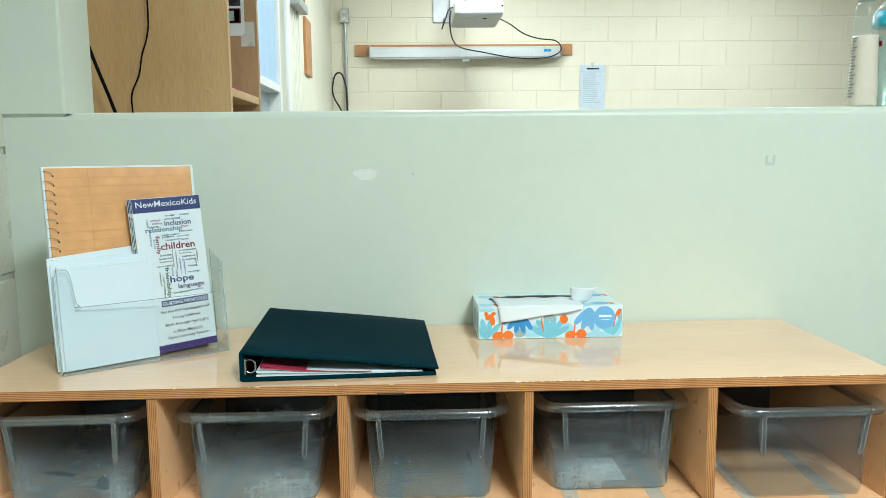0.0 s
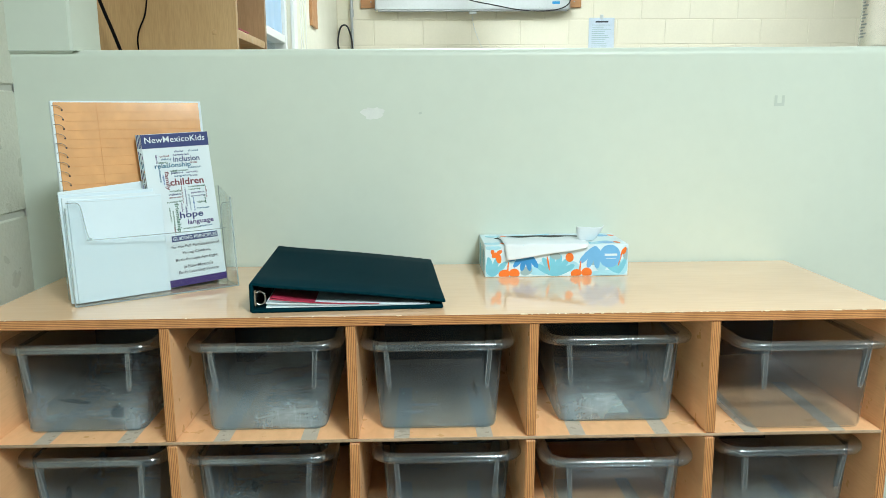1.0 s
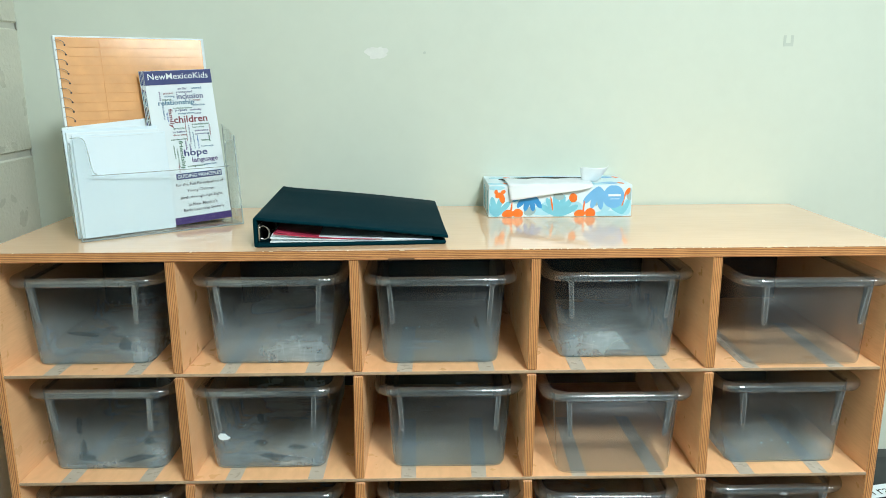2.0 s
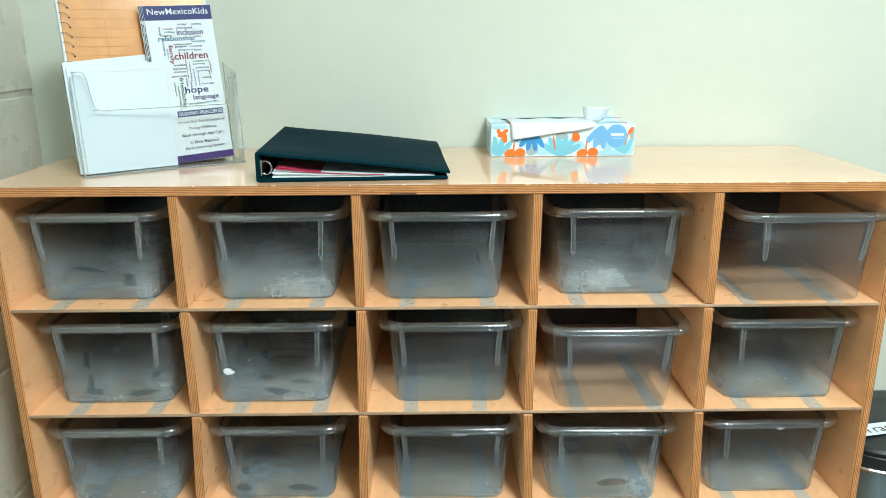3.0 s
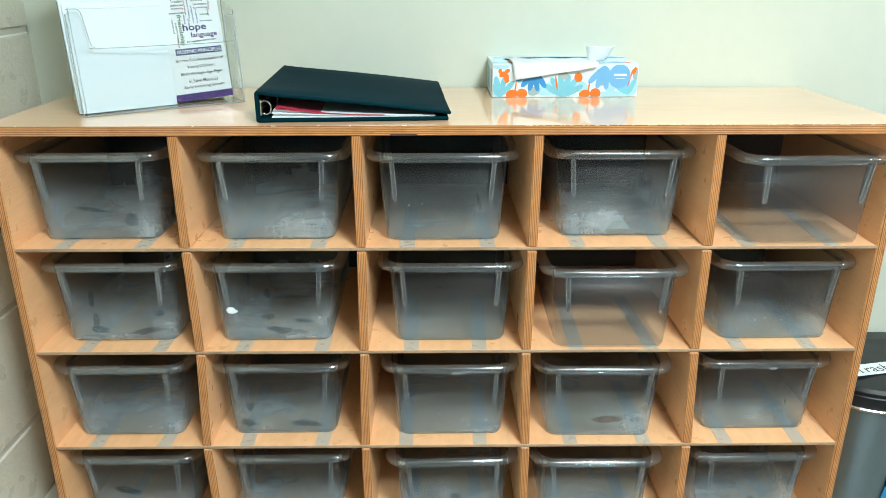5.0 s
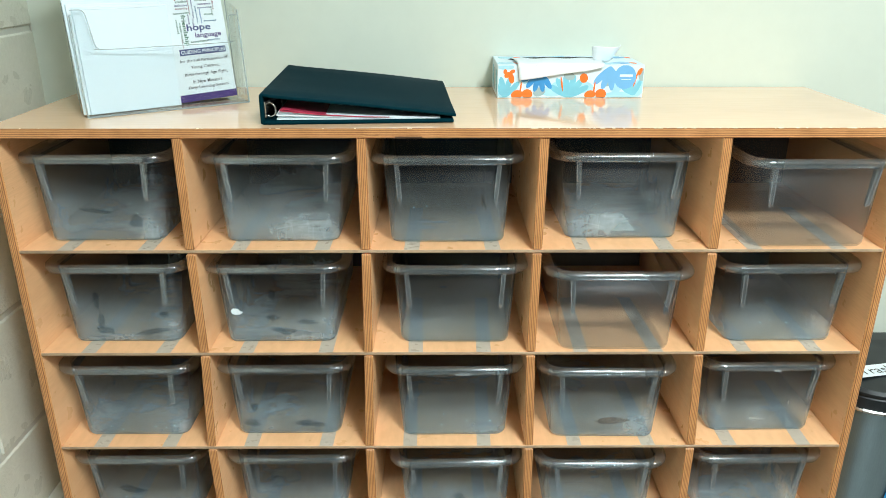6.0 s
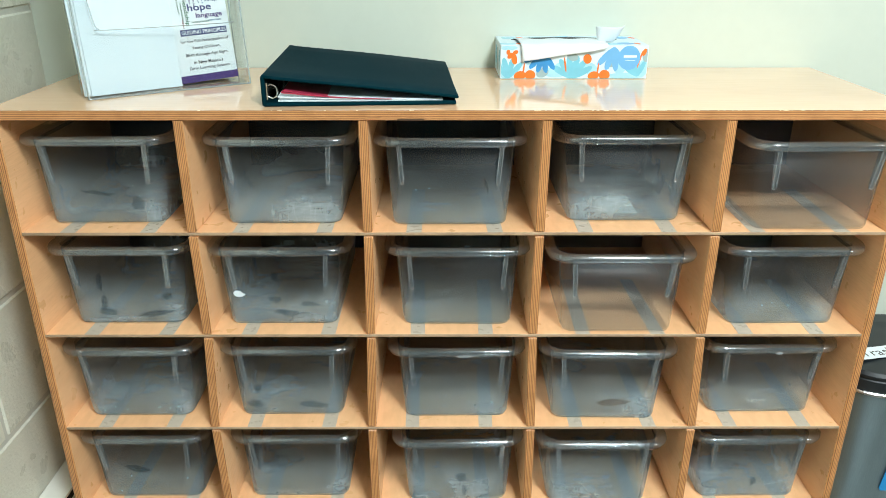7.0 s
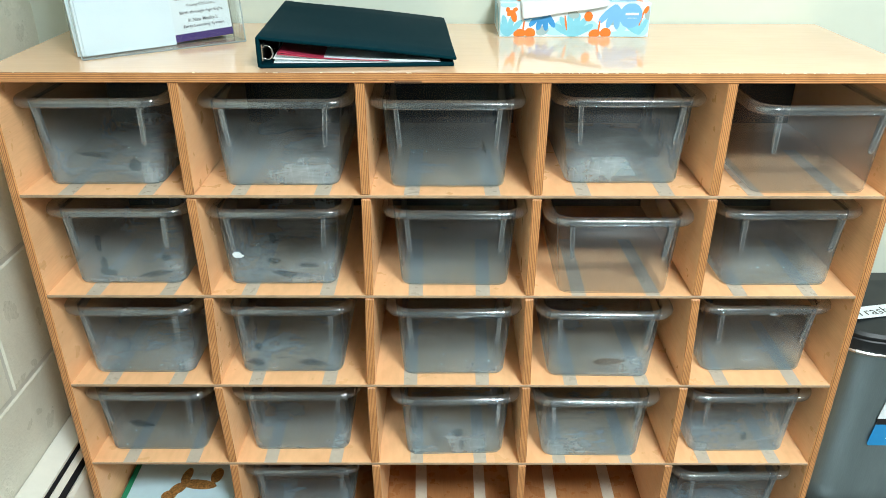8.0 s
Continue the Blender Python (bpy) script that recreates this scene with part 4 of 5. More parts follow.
# brochures
for k in range(4):
    v = 0.0225 - k * 0.0030
    br = thing("brochure", lean(v, 6.6, 0.1110 - (3 - k) * 0.0013, 2.1 if k == 3 else 2.0), "printed brochure with a blue header in the holder" if k == 3 else "brochure with a photo edge behind the front one", "brochure", "brochures in the holder")
    BRW, BRH = 0.1005, 0.2285
    part("paper", box(0, BRW, -0.0012, 0.0012, 0, BRH, 0.0004), M_PAPER, br)
    part("header", box(0.0002, BRW - 0.0002, -0.0018, -0.0011, BRH - 0.0205, BRH - 0.0002), M_NAVYINK, br, "navy blue header band")
    if k < 3:
        rnd, z = random.Random(k + 3), 0.095
        while z < 0.2:
            dz = rnd.uniform(0.003, 0.010)
            part("photo_print", box(0.0004, 0.0075, -0.0017, -0.0011, z, min(z + dz, 0.205)), rnd.choice((M_TAWNY, M_TEALINK, M_GREYINK, M_GREYINK, M_SAGE, M_PURPLE)), br)
            z += dz + rnd.choice((0, 0, 0.002))
        continue
    F = pose(0, -0.0021, 0)
    part("footer", box(0.0002, BRW - 0.0002, -0.0018, -0.0011, 0.0, 0.0105), M_PURPLE, br, "purple footer band")
    text_part("lettering", "NewMexicoKids", 0.090, 0.0088, M_PAPER, br, pose(0.0500, -0.0021, BRH - 0.0085), 0.004)
    CLOUD = [("similar", 64, 191, 14, 3.4, 0, M_NAVYINK), ("shared", 86, 191, 15, 3.4, 0, M_TEALINK), ("united", 41, 185, 14, 3.2, 0, M_MAROON), ("connected", 66, 186, 24, 3.4, 0, M_NAVYINK),
             ("shifting", 43, 180, 15, 3.6, 0, M_TEALINK), ("starts", 38, 175.5, 14, 3.2, 0, M_GREENINK), ("inclusion", 74, 179.5, 40, 8.2, 0, M_NAVYINK), ("trust", 84, 173, 11, 2.8, 0, M_MAROON),
             ("relationship", 52, 170, 54, 9.2, 0, M_TEALINK), ("reflection", 85, 166, 20, 3.2, 0, M_TEALINK), ("collaboration", 60, 162.5, 28, 3.0, 0, M_GREENINK), ("purpose", 57, 158.5, 18, 3.6, 0, M_NAVYINK),
             ("curiosity", 80, 158.5, 18, 3.4, 0, M_PURPLE), ("integration", 64, 154, 24, 3.4, 0, M_TEALINK), ("home", 82, 153.5, 11, 3.0, 0, M_NAVYINK), ("family", 40, 148, 28, 8.0, -90, M_MAROON),
             ("children", 70, 145.5, 51, 10.4, 0, M_MAROON), ("existence", 31, 158, 22, 3.2, -90, M_TEALINK), ("space", 35, 150, 14, 3.0, -90, M_BLUEINK), ("needs", 29, 181, 13, 3.0, -90, M_PURPLE),
             ("commitment", 84, 137, 26, 3.0, 0, M_GREENINK), ("honoring", 80, 132.5, 18, 3.2, 0, M_GREENINK), ("invisible", 50, 132.5, 17, 3.2, 0, M_GREENINK), ("inclusive", 49, 127.5, 19, 3.4, 0, M_NAVYINK),
             ("tolerance", 84, 127.5, 21, 3.2, 0, M_PURPLE), ("diversity", 49, 122.5, 19, 3.4, 0, M_MAROON), ("nurturing", 84, 122, 21, 3.4, 0, M_NAVYINK), ("community", 47, 116, 24, 3.6, 0, M_GREENINK),
             ("vision", 88, 112.5, 13, 3.2, 0, M_GREENINK), ("heritage", 90, 103, 19, 3.2, 0, M_TEALINK), ("experience", 60, 126, 26, 2.8, -90, M_MAROON), ("relationships", 65, 122, 28, 3.0, -90, M_NAVYINK),
             ("population", 70, 113, 24, 3.0, -90, M_TEALINK), ("negative", 76, 110, 20, 3.0, -90, M_BLUEINK), ("culture", 98, 127, 17, 2.8, -90, M_MAROON), ("belief", 95, 116, 13, 2.6, -90, M_GREENINK),
             ("child", 63, 102, 12, 3.0, -90, M_NAVYINK), ("visible", 57, 107, 14, 2.8, -90, M_PURPLE), ("friendship", 48, 92, 44, 8.0, -90, M_GREENINK), ("hope", 70, 94, 36, 13.0, 0, M_NAVYINK),
             ("language", 83, 83, 40, 9.4, 0, M_PURPLE), ("acceptance", 68, 74.5, 27, 3.6, 0, M_GREENINK), ("expertise", 90, 75.5, 20, 3.4, 0, M_TEALINK), ("centered", 38, 98, 20, 2.8, -90, M_GREENINK),
             ("transformation", 42.5, 89, 28, 2.8, -90, M_GREENINK), ("respect", 41, 74, 14, 2.8, -90, M_MAROON)]
    for words, x, z, w, h, turn, mat in CLOUD:
        text_part("lettering", words, w / 1000, h / 1000, mat, br, pose(x / 1000 * 0.98 - 0.0095, -0.0016, z / 1000 + 0.0105, 0, -turn, 0), 0.018)
    part("title_band", box(0.024, BRW - 0.006, -0.0018, -0.0011, 0.0670, 0.0760), M_NAVYINK, br, "navy title band")
    text_part("lettering", "GUIDING PRINCIPLES", 0.068, 0.0056, M_PAPER, br, pose(0.0595, -0.0021, 0.0715), 0.02)
    for words, w, z in (("for the Full Participation of", 0.074, 0.0585), ("Young Children,", 0.044, 0.0488), ("Birth through Age Eight,", 0.066, 0.0388), ("in New Mexico's", 0.045, 0.0285), ("Early Learning System", 0.062, 0.0195)):
        text_part("lettering", words, w, 0.0056, M_GREYINK, br, pose(0.0585, -0.0016, z), 0.012)

# ---- book in the bottom cubby ----
book = thing("picture_book", pose(-0.487, 0.020, SHELF[5], 0, 0, 1.0), "large picture book with a pale blue cover and green spine", "book")
part("pages", box(-0.090, 0.098, 0.002, 0.268, 0.003, 0.034), M_PAPER, book)
part("back_cover", box(-0.100, 0.100, 0, 0.270, 0.0003, 0.003, 0.0008), M_SKYCOVER, book)
part("cover", box(-0.092, 0.100, 0, 0.270, 0.034, 0.037, 0.0008), M_SKYCOVER, book, "pale blue glossy cover")
part("spine", box(-0.102, -0.092, 0, 0.270, 0.0003, 0.0372, 0.001), M_GREENCARD, book, "green cloth spine")
for o, d in ((blob(0.029, 0.060, 0.034, 0.012, -8), 0.0), (blob(0.002, 0.082, 0.009, 0.021, -6), 0.0001), (blob(0.0575, 0.082, 0.011, 0.019, -4), 0.0002), (blob(-0.006, 0.050, 0.012, 0.017, -40), 0.0003), (blob(-0.017, 0.034, 0.014, 0.012, 20), 0.0004)):
    p = part("cover_print", plate(o, 0.0, 0.0004), M_TAWNY, book, "plain tawny printed shape")
    p.data.transform(Matrix.Translation((0, 0, 0.0373 + d)) @ Matrix.Rotation(radians(-90), 4, "X"))

# ---- bits on the trays and in the unit ----
part("paper_bit", plate([(-0.070, 0.0535), (-0.067, 0.0565), (-0.060, 0.0560), (-0.0565, 0.0520), (-0.053, 0.0505), (-0.057, 0.0478), (-0.064, 0.0470), (-0.068, 0.0490)], -TRAY_D / 2 + 0.001, -TRAY_D / 2 + 0.004), M_PAPER, trays[1, 1], "torn white sticker")
part("tape_bit", plate(blob(0.006, 0.1185, 0.006, 0.0018, 4, 9), -TRAY_D / 2 - 0.0145, -TRAY_D / 2 - 0.0125), M_RIB, trays[4, 2], "scrap of white tape")
part("tape_bit", plate(blob(0.012, 0.119, 0.012, 0.002, 2, 9), -TRAY_D / 2 - 0.0140, -TRAY_D / 2 - 0.0125), M_RIB, trays[2, 2], "scrap of clear tape")
part("card", box(-0.026, 0.026, -0.112, -0.035, 0.0026, 0.0032), plain("pale_green_card", (0.50, 0.58, 0.55), 0.5), trays[3, 0], "pale card lying in the tray")
for (c, r), n in (((0, 0), 3), ((3, 0), 4), ((0, 2), 9), ((2, 2), 4), ((4, 1), 3), ((1, 1), 3), ((2, 0), 3), ((0, 3), 3)):
    rnd = random.Random(c * 7 + r)
    for i in range(n):
        x, z = rnd.uniform(-0.06, 0.06), rnd.uniform(0.012, 0.07) if (c, r) != (0, 2) else rnd.uniform(0.010, 0.018)
        part("scratch", plate(blob(x, z, rnd.uniform(0.0005, 0.0016), rnd.uniform(0.0003, 0.0007), rnd.uniform(-60, 60), 7), -TRAY_D / 2 - 0.0003 + (0.119 - z) * 0.04, -TRAY_D / 2 + 0.002 + (0.119 - z) * 0.04), M_SAGE, trays[c, r])
M_STAIN = clear("old_glue", (0.96, 0.93, 0.89), 0.07, (0.35, 0.22, 0.13), 0.5, False, 0.0, 0.0)
for (c, r), x, z, rx, rz, turn in (((2, 0), 0.048, 0.062, 0.0018, 0.009, 3), ((2, 0), 0.052, 0.052, 0.0012, 0.006, -5)):
    part("stain", plate(blob(x, z, rx, rz, turn, 10), -TRAY_D / 2 - 0.0004 + (0.119 - z) * 0.04, -TRAY_D / 2 + 0.0006 + (0.119 - z) * 0.04), M_STAIN, trays[c, r])
M_SMUDGE = clear("dark_smudge", (0.90, 0.92, 0.93), 0.07, (0.04, 0.05, 0.06), 0.5, False, 0.0, 0.0)
M_BROWN = clear("brown_residue", (0.92, 0.87, 0.82), 0.12, (0.30, 0.20, 0.13), 0.5, False, 0.0, 0.0)
SMUDGES = [((0, 1), -0.036, 0.070, 0.005, 0.014), ((0, 1), -0.030, 0.020, 0.015, 0.005), ((0, 1), -0.034, 0.036, 0.005, 0.012), ((0, 1), 0.042, 0.018, 0.026, 0.005), ((0, 1), 0.060, 0.046, 0.008, 0.005),
           ((1, 1), -0.008, 0.080, 0.005, 0.009), ((1, 1), -0.010, 0.042, 0.009, 0.005), ((1, 1), 0.012, 0.018, 0.034, 0.005), ((1, 1), 0.040, 0.034, 0.014, 0.004),
           ((1, 2), -0.056, 0.022, 0.012, 0.007), ((1, 2), 0.035, 0.020, 0.022, 0.006), ((1, 2), -0.050, 0.052, 0.006, 0.008), ((0, 0), -0.010, 0.046, 0.022, 0.003), ((0, 0), 0.045, 0.030, 0.010, 0.010),
           ((2, 0), 0.050, 0.060, 0.002, 0.008), ((2, 3), 0.004, 0.050, 0.008, 0.008), ((2, 3), 0.010, 0.022, 0.005, 0.012), ((4, 3), 0.006, 0.033, 0.005, 0.008), ((0, 3), -0.020, 0.060, 0.020, 0.006)]
for i, ((c, r), x, z, rx, rz) in enumerate(SMUDGES):
    rnd = random.Random(90 + i)
    o = [(x + (px - x) * rnd.uniform(0.65, 1.2), z + (pz - z) * rnd.uniform(0.65, 1.2)) for px, pz in blob(x, z, rx, rz, rnd.uniform(-12, 12), 18)]
    part("smudge", plate(o, -TRAY_D / 2 - 0.0005 + (0.119 - z) * 0.04, -TRAY_D / 2 + 0.0007 + (0.119 - z) * 0.04), M_SMUDGE, trays[c, r])
rnd = random.Random(77)
o = [(0.012 + (px - 0.012) * rnd.uniform(0.75, 1.15), 0.031 + (pz - 0.031) * rnd.uniform(0.7, 1.15)) for px, pz in blob(0.012, 0.031, 0.027, 0.0055, 3, 22)]
part("residue", plate(o, -TRAY_D / 2 + 0.0030, -TRAY_D / 2 + 0.0042), M_BROWN, trays[3, 2], "brown sticker residue")
for c in (3, 4):
    for i in range(5):
        part("peg_hole", plate(blob(EDGES[0][c] + 0.035 + i * 0.022, UNDER - 0.018, 0.003, 0.003), DEPTH - 0.0056, DEPTH - 0.0045), M_BLACK, unit)

# ---- bottles on the ledge ----
bottle = thing("lotion_bottle", pose(0.770, 0.398, LEDGE), "clear plastic bottle half full of milky lotion on the ledge", "bottle", "bottles on the ledge")
part("body", turned([(0.0225, 0.0), (0.0248, 0.003), (0.0248, 0.02), (0.0215, 0.12), (0.0190, 0.166), (0.0165, 0.178), (0.013, 0.181), (0.013, 0.19)]), M_BOTTLE, bottle, smooth=True)
part("lotion", turned([(0.0215, 0.002), (0.0238, 0.005), (0.0235, 0.03), (0.0206, 0.12), (0.0203, 0.124)]), M_CREAMLIQ, bottle, "pale beige lotion", smooth=True)
part("cap", turned([(0.0145, 0.184), (0.0145, 0.206), (0.012, 0.208)]), M_GREY, bottle, "grey cap", smooth=False)
M_LABELGREY = plain("label_grey", (0.30, 0.31, 0.30), 0.5)


def wrapped(radius, z0, z1, a0, a1):
    """A thin printed strip round a bottle, from one angle to another; radius gives the bottle's radius at a height."""
    loops = []
    for z in (z0, z1):
        r = radius(z)
        ring = [(r + 0.0004, radians(a0 + (a1 - a0) * k / 6)) for k in range(7)] + [(r - 0.0002, radians(a1 - (a1 - a0) * k / 6)) for k in range(7)]
        loops.append([(q * math.cos(a), q * math.sin(a), z) for q, a in ring])
    return loft(loops)


for i in range(20):
    z = 0.018 + i * 0.0053
    part("label_bar", wrapped(lambda h: 0.0248 - 0.033 * max(0, h - 0.02), z, z + 0.0026, 174, 198 + 9 * math.sin(i * 2.1)), M_LABELGREY, bottle)
gel = thing("sanitizer_bottle", pose(0.826, 0.410, LEDGE), "clear sanitizer bottle with a turquoise label on the ledge", "bottle", "bottles on the ledge")
part("body", turned([(0.030, 0.0), (0.033, 0.004), (0.033, 0.15), (0.030, 0.168), (0.018, 0.186), (0.014, 0.190), (0.014, 0.198)]), M_BOTTLE, gel, smooth=True)
part("gel", turned([(0.030, 0.003), (0.0318, 0.006), (0.0318, 0.12), (0.0315, 0.124)]), clear("gel", (0.86, 0.95, 0.93), 0.25, (0.6, 0.72, 0.70), 0.1), gel, smooth=True)
part("label_band", turned([(0.0332, 0.142), (0.0337, 0.143), (0.0335, 0.150), (0.0307, 0.168), (0.0300, 0.168)]), M_TEAL, gel, "turquoise label band", smooth=True)
part("cap", turned([(0.015, 0.194), (0.015, 0.213), (0.013, 0.215)]), M_TEAL, gel)
for z, h, a, mat in ((0.104, 0.012, 200, M_BLACK), (0.107, 0.008, 212, M_MAROON), (0.070, 0.003, 192, M_GREYINK), (0.062, 0.003, 196, M_GREYINK), (0.043, 0.003, 200, M_RED)):
    part("label_bar", wrapped(lambda h: 0.0331, z, z + h, a - 22, a), mat, gel)

# ---- the far room: cabinet with an open side ----
cab = thing("tall_cabinet", pose(0, 0, 0), "tall oak laminate cabinet with open shelves behind the partition", "cabinet")
CX0, CX1, CY0, CY1, CZ = FAR_X + 0.004, -0.414, 0.715, 1.035, 2.1
part("side_panel", box(CX0, CX1, CY0, CY0 + 0.018, 0, CZ, 0.001), M_CAB, cab)
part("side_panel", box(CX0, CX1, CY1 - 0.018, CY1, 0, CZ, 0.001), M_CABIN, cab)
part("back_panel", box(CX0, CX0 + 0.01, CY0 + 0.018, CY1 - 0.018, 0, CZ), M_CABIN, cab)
for z in (0.05, 0.45, 0.88, 1.318, 1.75, CZ - 0.02):
    part("shelf", box(CX0 + 0.01, CX1 - 0.002, CY0 + 0.018, CY1 - 0.018, z, z + 0.018, 0.001), M_CAB, cab)
bm = turned([(0.0055, 0.0), (0.005, 0.0015), (0.002, 0.0022)], 16)
bm.transform(pose(-0.461, CY0, 1.328, 90))
part("screw_cap", bm, M_CAB, cab, "round plastic screw cover")
card = thing("picture_card", pose(-0.444, CY1 - 0.0185, 1.488), "white bordered card with dark pictures on the cabinet side", "card")
bm = plate(rrect(0.11, 0.20, 0.012), -0.0014, 0.0)
bm.transform(Matrix.Translation((-0.055, 0, 0.1)))
part("board", bm, M_PAPER, card)
for x0, x1, z0, z1, mat in ((-0.105, -0.008, 0.030, 0.066, M_MAROON), (-0.104, -0.058, 0.032, 0.064, M_PURPLE), (-0.050, -0.012, 0.032, 0.064, M_BLACK), (-0.038, -0.024, 0.036, 0.060, M_SAGE), (-0.105, -0.008, 0.072, 0.112, M_GREYINK), (-0.095, -0.050, 0.014, 0.020, M_GREYINK)):
    part("picture", box(x0, x1, -0.0024 - (x1 < -0.02 and 0.0003), -0.0013, z0, z1), mat, card)
bm = turned([(0.0165, 0), (0.016, 0.0006), (0.006, 0.0009)], 20)
bm.transform(pose(-0.030, -0.0024, 0.092, 90))
part("picture_disc", bm, M_BLACK, card)
plain_card = thing("pale_card", pose(-0.420, CY1 - 0.0182, 1.462), "plain pale grey card taped on the cabinet side", "card")
part("sheet", box(-0.034, 0.0, -0.0010, 0.0, 0, 0.06, 0.0003), M_SCREEN, plain_card)
papers = thing("paper_stack", pose(-0.44, 0.80, 1.336), "few loose papers on the cabinet shelf", "paper")
part("sheet", box(-0.2, 0.015, -0.05, 0.09, 0.0003, 0.003), M_PAPER, papers)
part("sheet", box(-0.19, 0.02, -0.045, 0.06, 0.003, 0.0055), M_RED, papers)
for pts, r in (([(-0.706, 0.655, 1.70), (-0.698, 0.65, 1.52), (-0.685, 0.65, 1.44), (-0.668, 0.65, 1.38), (-0.640, 0.65, 1.30), (-0.625, 0.65, 1.24), (-0.62, 0.65, 1.1), (-0.615, 0.65, 0.9), (-0.61, 0.65, 0.5), (-0.60, 0.66, 0.006)], 0.0036), ([(-0.575, 0.69, 1.75), (-0.570, 0.69, 1.50), (-0.574, 0.69, 1.44), (-0.587, 0.69, 1.40), (-0.595, 0.69, 1.36), (-0.612, 0.69, 1.32), (-0.612, 0.69, 1.27), (-0.603, 0.69, 1.1), (-0.60, 0.69, 0.8), (-0.60, 0.69, 0.4), (-0.60, 0.69, 0.006)], 0.0018)):
    cable = thing("power_cable", pose(0, 0, 0), "black power cable hanging down beside the cabinet", "cable", "cables by the cabinet")
    part("cord", tube(pts, r), M_CORD, cable, smooth=True)

# window
win = tagged(thing("window_1", pose(FAR_X, 0, 0), "white framed window with pale blue blinds", "window"), kind="structure")
y0, y1, z0, z1 = WIN
for nm, b in (("frame", (-0.12, -0.02, y0, y0 + 0.05, z0, z1)), ("frame", (-0.12, -0.02, y1 - 0.05, y1, z0, z1)), ("frame", (-0.12, -0.02, y0 + 0.05, y1 - 0.05, z1 - 0.05, z1)), ("frame", (-0.12, -0.02, y0 + 0.05, y1 - 0.05, z0, z0 + 0.05)), ("meeting_rail", (-0.11, -0.025, y0 + 0.05, y1 - 0.05, 1.525, 1.565)),
              ("casing", (0.0, 0.018, y1 - 0.01, y1 + 0.10, z0 - 0.05, z1 + 0.08)), ("casing", (0.0, 0.018, y0 - 0.07, y0 + 0.01, z0 - 0.05, z1 + 0.08)), ("sill", (-0.02, 0.05, y0 - 0.07, y1 + 0.1, z0 - 0.03, z0))):
    part(nm, box(*b, 0.003), M_WHITE, win)
for za, zb in ((z0 + 0.05, 1.525), (1.565, z1 - 0.05)):
    pn = part("pane", box(-0.085, -0.080, y0 + 0.05, y1 - 0.05, za, zb), M_GLASS, win)
    pn.visible_shadow = False
blind = thing("window_blind", pose(FAR_X - 0.035, 0, 1.566), "pale blue pleated cloth blind in the upper window", "blind")
n = 66
loops = []
for dx in (0.0, 0.002):
    loops.append([(0.010 * math.sin(i * 0.55) + dx, y0 + 0.055 + (y1 - y0 - 0.11) * i / n) for i in range(n + 1)])
bm = bmesh.new()
lo = [[bm.verts.new((x, y, z)) for x, y in loops[0] + loops[1][::-1]] for z in (0.0, z1 - 0.055 - 1.566)]
for i in range(len(lo[0])):
    j = (i + 1) % len(lo[0])
    bm.faces.new((lo[0][i], lo[0][j], lo[1][j], lo[1][i]))
part("cloth", bm, M_BLIND, blind, smooth=True)

# things on the window wall
strip = thing("tack_board", pose(FAR_X, 4.0, 0), "narrow bare wooden board fixed to the wall", "board")
part("plank", box(0.0, 0.018, -0.11, 0.13, 1.70, 2.05, 0.002), M_TANK, strip)
bracket = thing("wall_bracket", pose(FAR_X, 3.50, 2.02), "small grey bracket with thin wires on the wall", "bracket")
part("tray", box(0.0, 0.06, -0.14, 0.20, 0.0, 0.05, 0.004), M_GREY, bracket)
for y in (-0.06, 0.02, 0.13):
    part("wire", tube([(0.012, y, 0.0), (0.012, y + 0.02, -0.5), (0.012, y + 0.01, -2.0)], 0.0035, 6), M_WHITE, bracket)
part("pole", tube([(0.04, 0.18, 0.03), (0.03, 0.22, 0.3)], 0.008, 8), M_TANK, bracket, "thin wooden pole")

# end wall: outlet, conduit, cable loop
outlet = thing("wall_outlet", pose(-0.588, FAR_Y, 2.325), "grey metal outlet box with conduit on the wall", "outlet")
part("box", box(-0.037, 0.037, -0.045, 0.0, -0.058, 0.058, 0.004), M_GREY, outlet)
part("cover", box(-0.033, 0.033, -0.048, -0.045, -0.054, 0.054, 0.001), M_CHROME, outlet)
for z in (-0.024, 0.024):
    part("socket", plate(blob(0, z, 0.015, 0.014), -0.050, -0.047), M_PROJ, outlet)
part("conduit", tube([(0.0, -0.02, -0.058), (0.002, -0.02, -1.0), (0.002, -0.02, -2.2)], 0.012), M_GREY, outlet)
part("conduit_joint", tube([(0.001, -0.02, -0.33), (0.001, -0.02, -0.39)], 0.016), M_GREY, outlet)
cable = thing("cable_loop", pose(0, 0, 0), "looped black cable hanging on the conduit", "cable")
part("cord", tube([(-0.585, 5.39, 1.30), (-0.583, 5.39, 1.60), (-0.59, 5.39, 1.76), (-0.625, 5.39, 1.86), (-0.675, 5.39, 1.85), (-0.700, 5.39, 1.74), (-0.685, 5.39, 1.66), (-0.64, 5.39, 1.58), (-0.60, 5.39, 1.45), (-0.59, 5.39, 1.1)], 0.007), M_BLACK, cable, smooth=True)

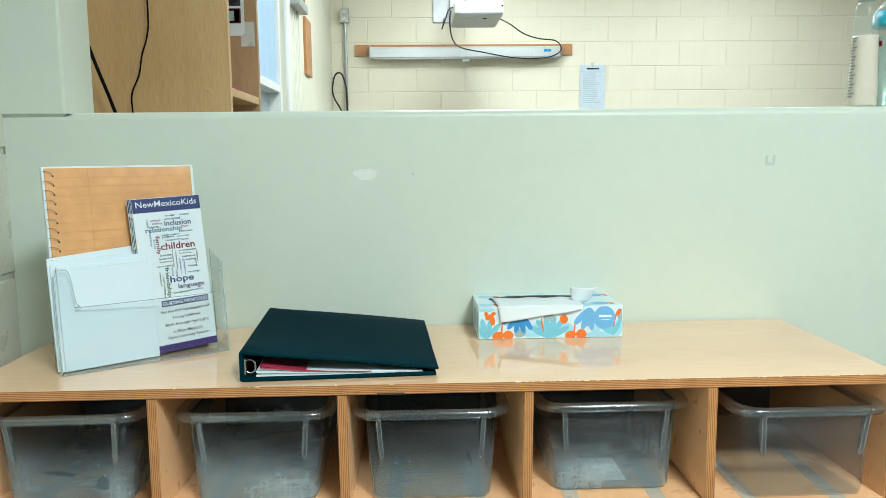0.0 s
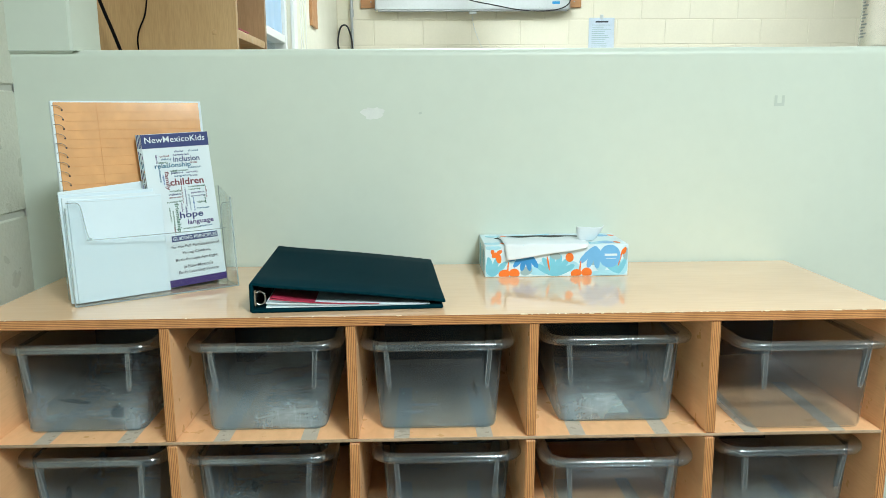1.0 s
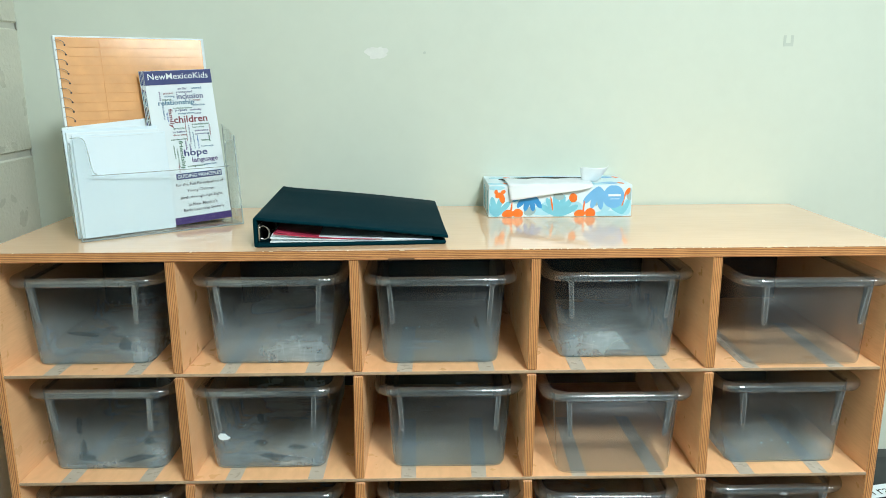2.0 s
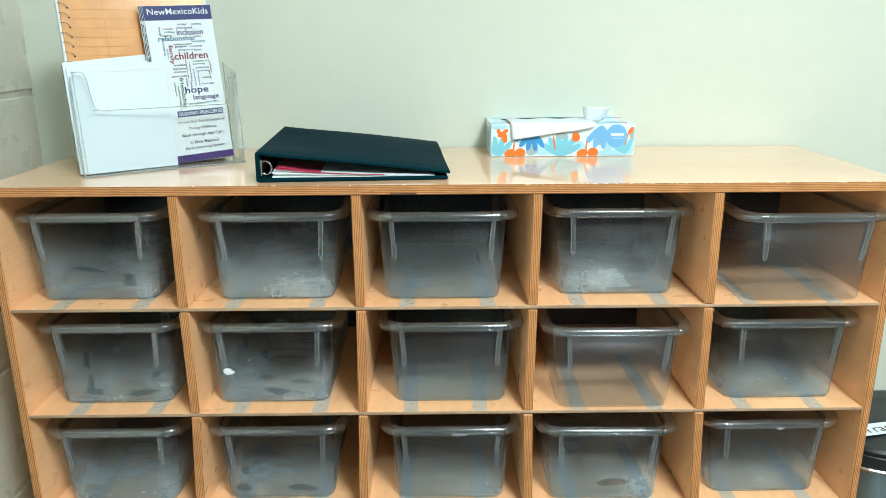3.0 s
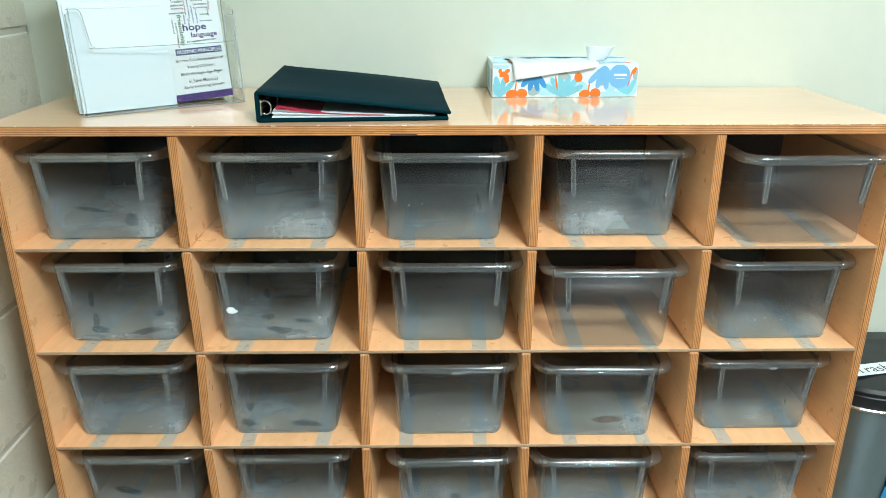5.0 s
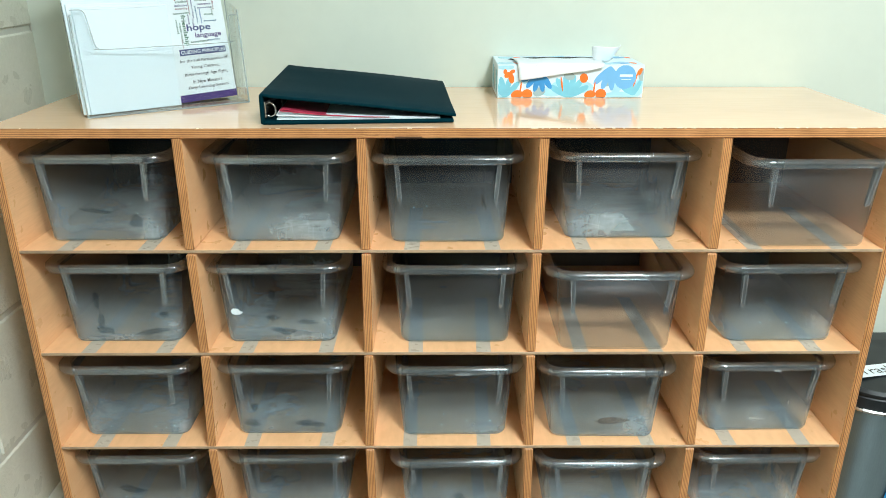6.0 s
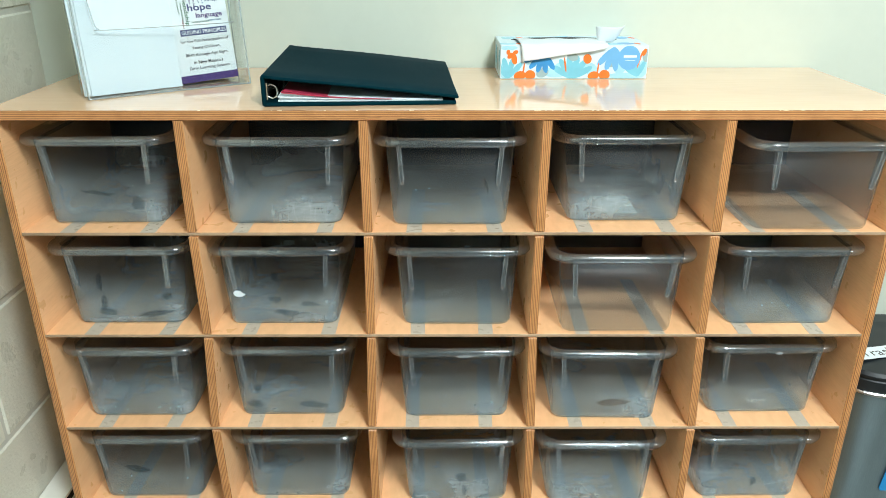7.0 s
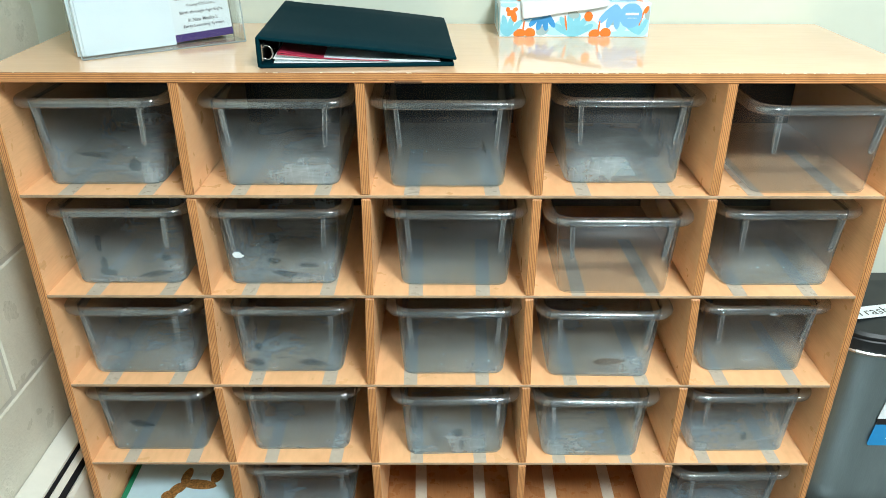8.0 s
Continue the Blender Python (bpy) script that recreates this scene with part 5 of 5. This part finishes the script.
# screen case on its board
board_strip = thing("mounting_board", pose(0, FAR_Y, 0), "long bare wooden board screwed to the block wall", "board")
part("plank", box(-0.513, 1.277, -0.019, 0.0, 2.003, 2.093, 0.002), M_TANK, board_strip)
for x in (-0.43, 1.22):
    bm = turned([(0.006, 0), (0.004, 0.003)], 10)
    bm.transform(pose(x, -0.019, 2.05, 90))
    part("screw", bm, M_GREY, board_strip)
case = thing("projection_screen", pose(0, FAR_Y - 0.019, 0), "rolled up projection screen in a pale metal case", "projection screen")
prof = [(0.0, 1.985), (-0.055, 1.980), (-0.066, 1.986), (-0.066, 2.052), (-0.060, 2.064), (-0.02, 2.073), (0.0, 2.073)]
bm = bmesh.new()
ends = [[bm.verts.new((x, y, z)) for y, z in prof] for x in (-0.39, 1.165)]
for i in range(len(prof)):
    j = (i + 1) % len(prof)
    bm.faces.new((ends[0][i], ends[1][i], ends[1][j], ends[0][j]))
bm.faces.new(ends[0])
bm.faces.new(ends[1][::-1])
bmesh.ops.recalc_face_normals(bm, faces=bm.faces)
part("case", bm, M_SCREEN, case)
part("slot_rail", box(-0.37, 1.15, -0.071, -0.05, 1.966, 1.982, 0.003), M_GREY, case)
for x in (-0.394, 1.163):
    part("end_cap", box(x, x + 0.012, -0.07, 0.0, 1.978, 2.078, 0.003), M_GREY, case)
part("sticker", box(1.03, 1.09, -0.0668, -0.0655, 2.022, 2.042), M_STICKBLUE, case, "small blue sticker")
part("pull_tab", box(0.36, 0.42, -0.066, -0.058, 1.945, 1.967, 0.003), M_SCREEN, case)
part("pull_cord", tube([(0.385, -0.062, 1.946), (0.40, -0.05, 1.85), (0.46, -0.04, 1.70), (0.56, -0.035, 1.55), (0.6, -0.03, 1.2)], 0.0022, 6), M_SCREEN, case, "thin pale cord")

# projector on its arm
proj = thing("projector", pose(0.4135, 4.30, 2.131), "white projector hanging from a wall arm", "projector")
bm = loft([[(x, 0.275 + y, z) for x, y in rrect(w, d, 0.03)] for w, d, z in ((0.325, 0.535, 0.0), (0.336, 0.55, 0.012), (0.336, 0.55, 0.075), (0.326, 0.54, 0.088))])
bm.normal_update()
for f in bm.faces:
    if f.normal.z < -0.3:
        f.material_index = 1
part("housing", bm, [M_PROJ, M_PROJUNDER], proj)
part("vent", plate(blob(-0.06, 0.16, 0.038, 0.02), 0, 0.001), M_GREY, proj).data.transform(pose(0, 0, -0.0003, -90))
part("foot", box(0.04, 0.065, 0.15, 0.165, -0.004, 0.0), M_BLACK, proj)
part("seam", box(-0.001, 0.001, 0.02, 0.5, -0.0008, 0.0002), M_GREY, proj)
part("sensor", plate(blob(0.157, 0.055, 0.007, 0.007), -0.002, 0.002), M_BLACK, proj)
part("arm", box(-0.06, 0.0, 0.2, 1.08, 0.22, 0.27, 0.004), M_GREY, proj)
part("arm_post", box(-0.06, 0.0, 0.2, 0.26, 0.088, 0.22, 0.004), M_GREY, proj)
part("wall_plate", box(-0.2835, -0.1135, 1.12, 1.14, 0.136, 0.60, 0.003), M_GREY, proj, "grey metal wall plate")
part("wall_block", box(-0.15, 0.0, 1.06, 1.12, 0.18, 0.34, 0.003), M_GREY, proj)
for pts in ([(0.245, 4.75, 2.24), (0.235, 4.72, 2.15), (0.262, 4.9, 2.06), (0.34, 5.15, 2.03), (0.55, 5.31, 2.01), (0.76, 5.33, 1.975), (0.95, 5.33, 1.965), (1.10, 5.33, 1.985), (1.168, 5.33, 2.04), (1.12, 5.33, 2.105), (0.98, 5.31, 2.12), (0.85, 5.25, 2.15), (0.72, 5.1, 2.20), (0.60, 4.8, 2.19), (0.575, 4.75, 2.18)], [(0.30, 4.6, 2.24), (0.24, 4.85, 2.27), (0.215, 5.0, 2.22), (0.19, 5.05, 2.16), (0.2, 5.2, 2.2), (0.22, 5.41, 2.3)], [(0.27, 4.35, 2.235), (0.35, 4.33, 2.245), (0.45, 4.34, 2.238), (0.55, 4.36, 2.25)]):
    cable = thing("projector_cable", pose(0, 0, 0), "thin black cable looping from the projector", "cable", "projector cables")
    part("cord", tube(pts, 0.0052), M_BLACK, cable, smooth=True)

# sheet hanging on the end wall
sign = thing("hanging_sheet", pose(1.451, FAR_Y, 1.75), "laminated printed sheet hanging from a hook on the wall", "sheet")
part("sheet", box(-0.105, 0.105, -0.008, -0.006, -0.19, 0.172, 0.0005), plain("laminated_sheet", (0.62, 0.70, 0.80), 0.12, vary=0.1, big=14), sign)
part("hook", box(-0.012, 0.012, -0.014, 0.0, 0.160, 0.198, 0.003), M_SCREEN, sign)
part("heading_bar", box(-0.05, 0.055, -0.0088, -0.0078, 0.135, 0.148), M_GREYINK, sign)
for i in range(16):
    w = random.Random(i).uniform(0.09, 0.16)
    part("print_bar", box(-0.08, -0.08 + w, -0.0086, -0.0078, 0.112 - i * 0.0165, 0.1175 - i * 0.0165), M_SAGE, sign)
small = thing("small_notice", pose(1.14, FAR_Y, 2.50), "small white notice on the block wall", "notice")
part("sheet", box(-0.055, 0.055, -0.006, 0.0, -0.05, 0.08), M_PAPER, small)

# ---- blocks of the walls ----
BLOCKS = {}


def block_mesh(length, high, mat, gap):
    key = (round(length, 3), high, mat.name)
    if key not in BLOCKS:
        bm = box(gap / 2, length - gap / 2, 0.0, 0.012, gap / 2, high - gap / 2, 0.0028)
        me = bpy.data.meshes.new("block")
        bm.to_mesh(me)
        bm.free()
        me.materials.append(mat)
        BLOCKS[key] = me
    return BLOCKS[key]


def lay_blocks(wall, place, start, end, zs, length, high, anchor, mat, gap):
    """Courses of blocks along a wall; place(s, z) gives the pose of a block's lower corner."""
    for k, z in enumerate(zs):
        s = anchor + (k % 2) * length / 2
        s -= math.ceil((s - start) / length) * length
        while s < end:
            a, b = max(s, start), min(s + length, end)
            if b - a > 0.03:
                ob = new("block", block_mesh(b - a, high, mat, gap))
                ob.parent = wall
                ob.matrix_basis = place(a, z)
            s += length


lay_blocks(wall_west, lambda s, z: pose(WALL_X, s, z, 0, 0, 90), -6.0, WALL_Y + 0.008, [0.166 - 0.207 + 0.207 * k for k in range(1, 12)], 0.413, 0.207, 0.013 - 0.2065, M_BLOCK, 0.009)
lay_blocks(wall_north, lambda s, z: pose(s, FAR_Y, z), FAR_X, 5.6, [1.712 - 0.199 * 8 + 0.199 * k for k in range(14)], 0.398, 0.199, -0.013, M_FARBLOCK, 0.0055)
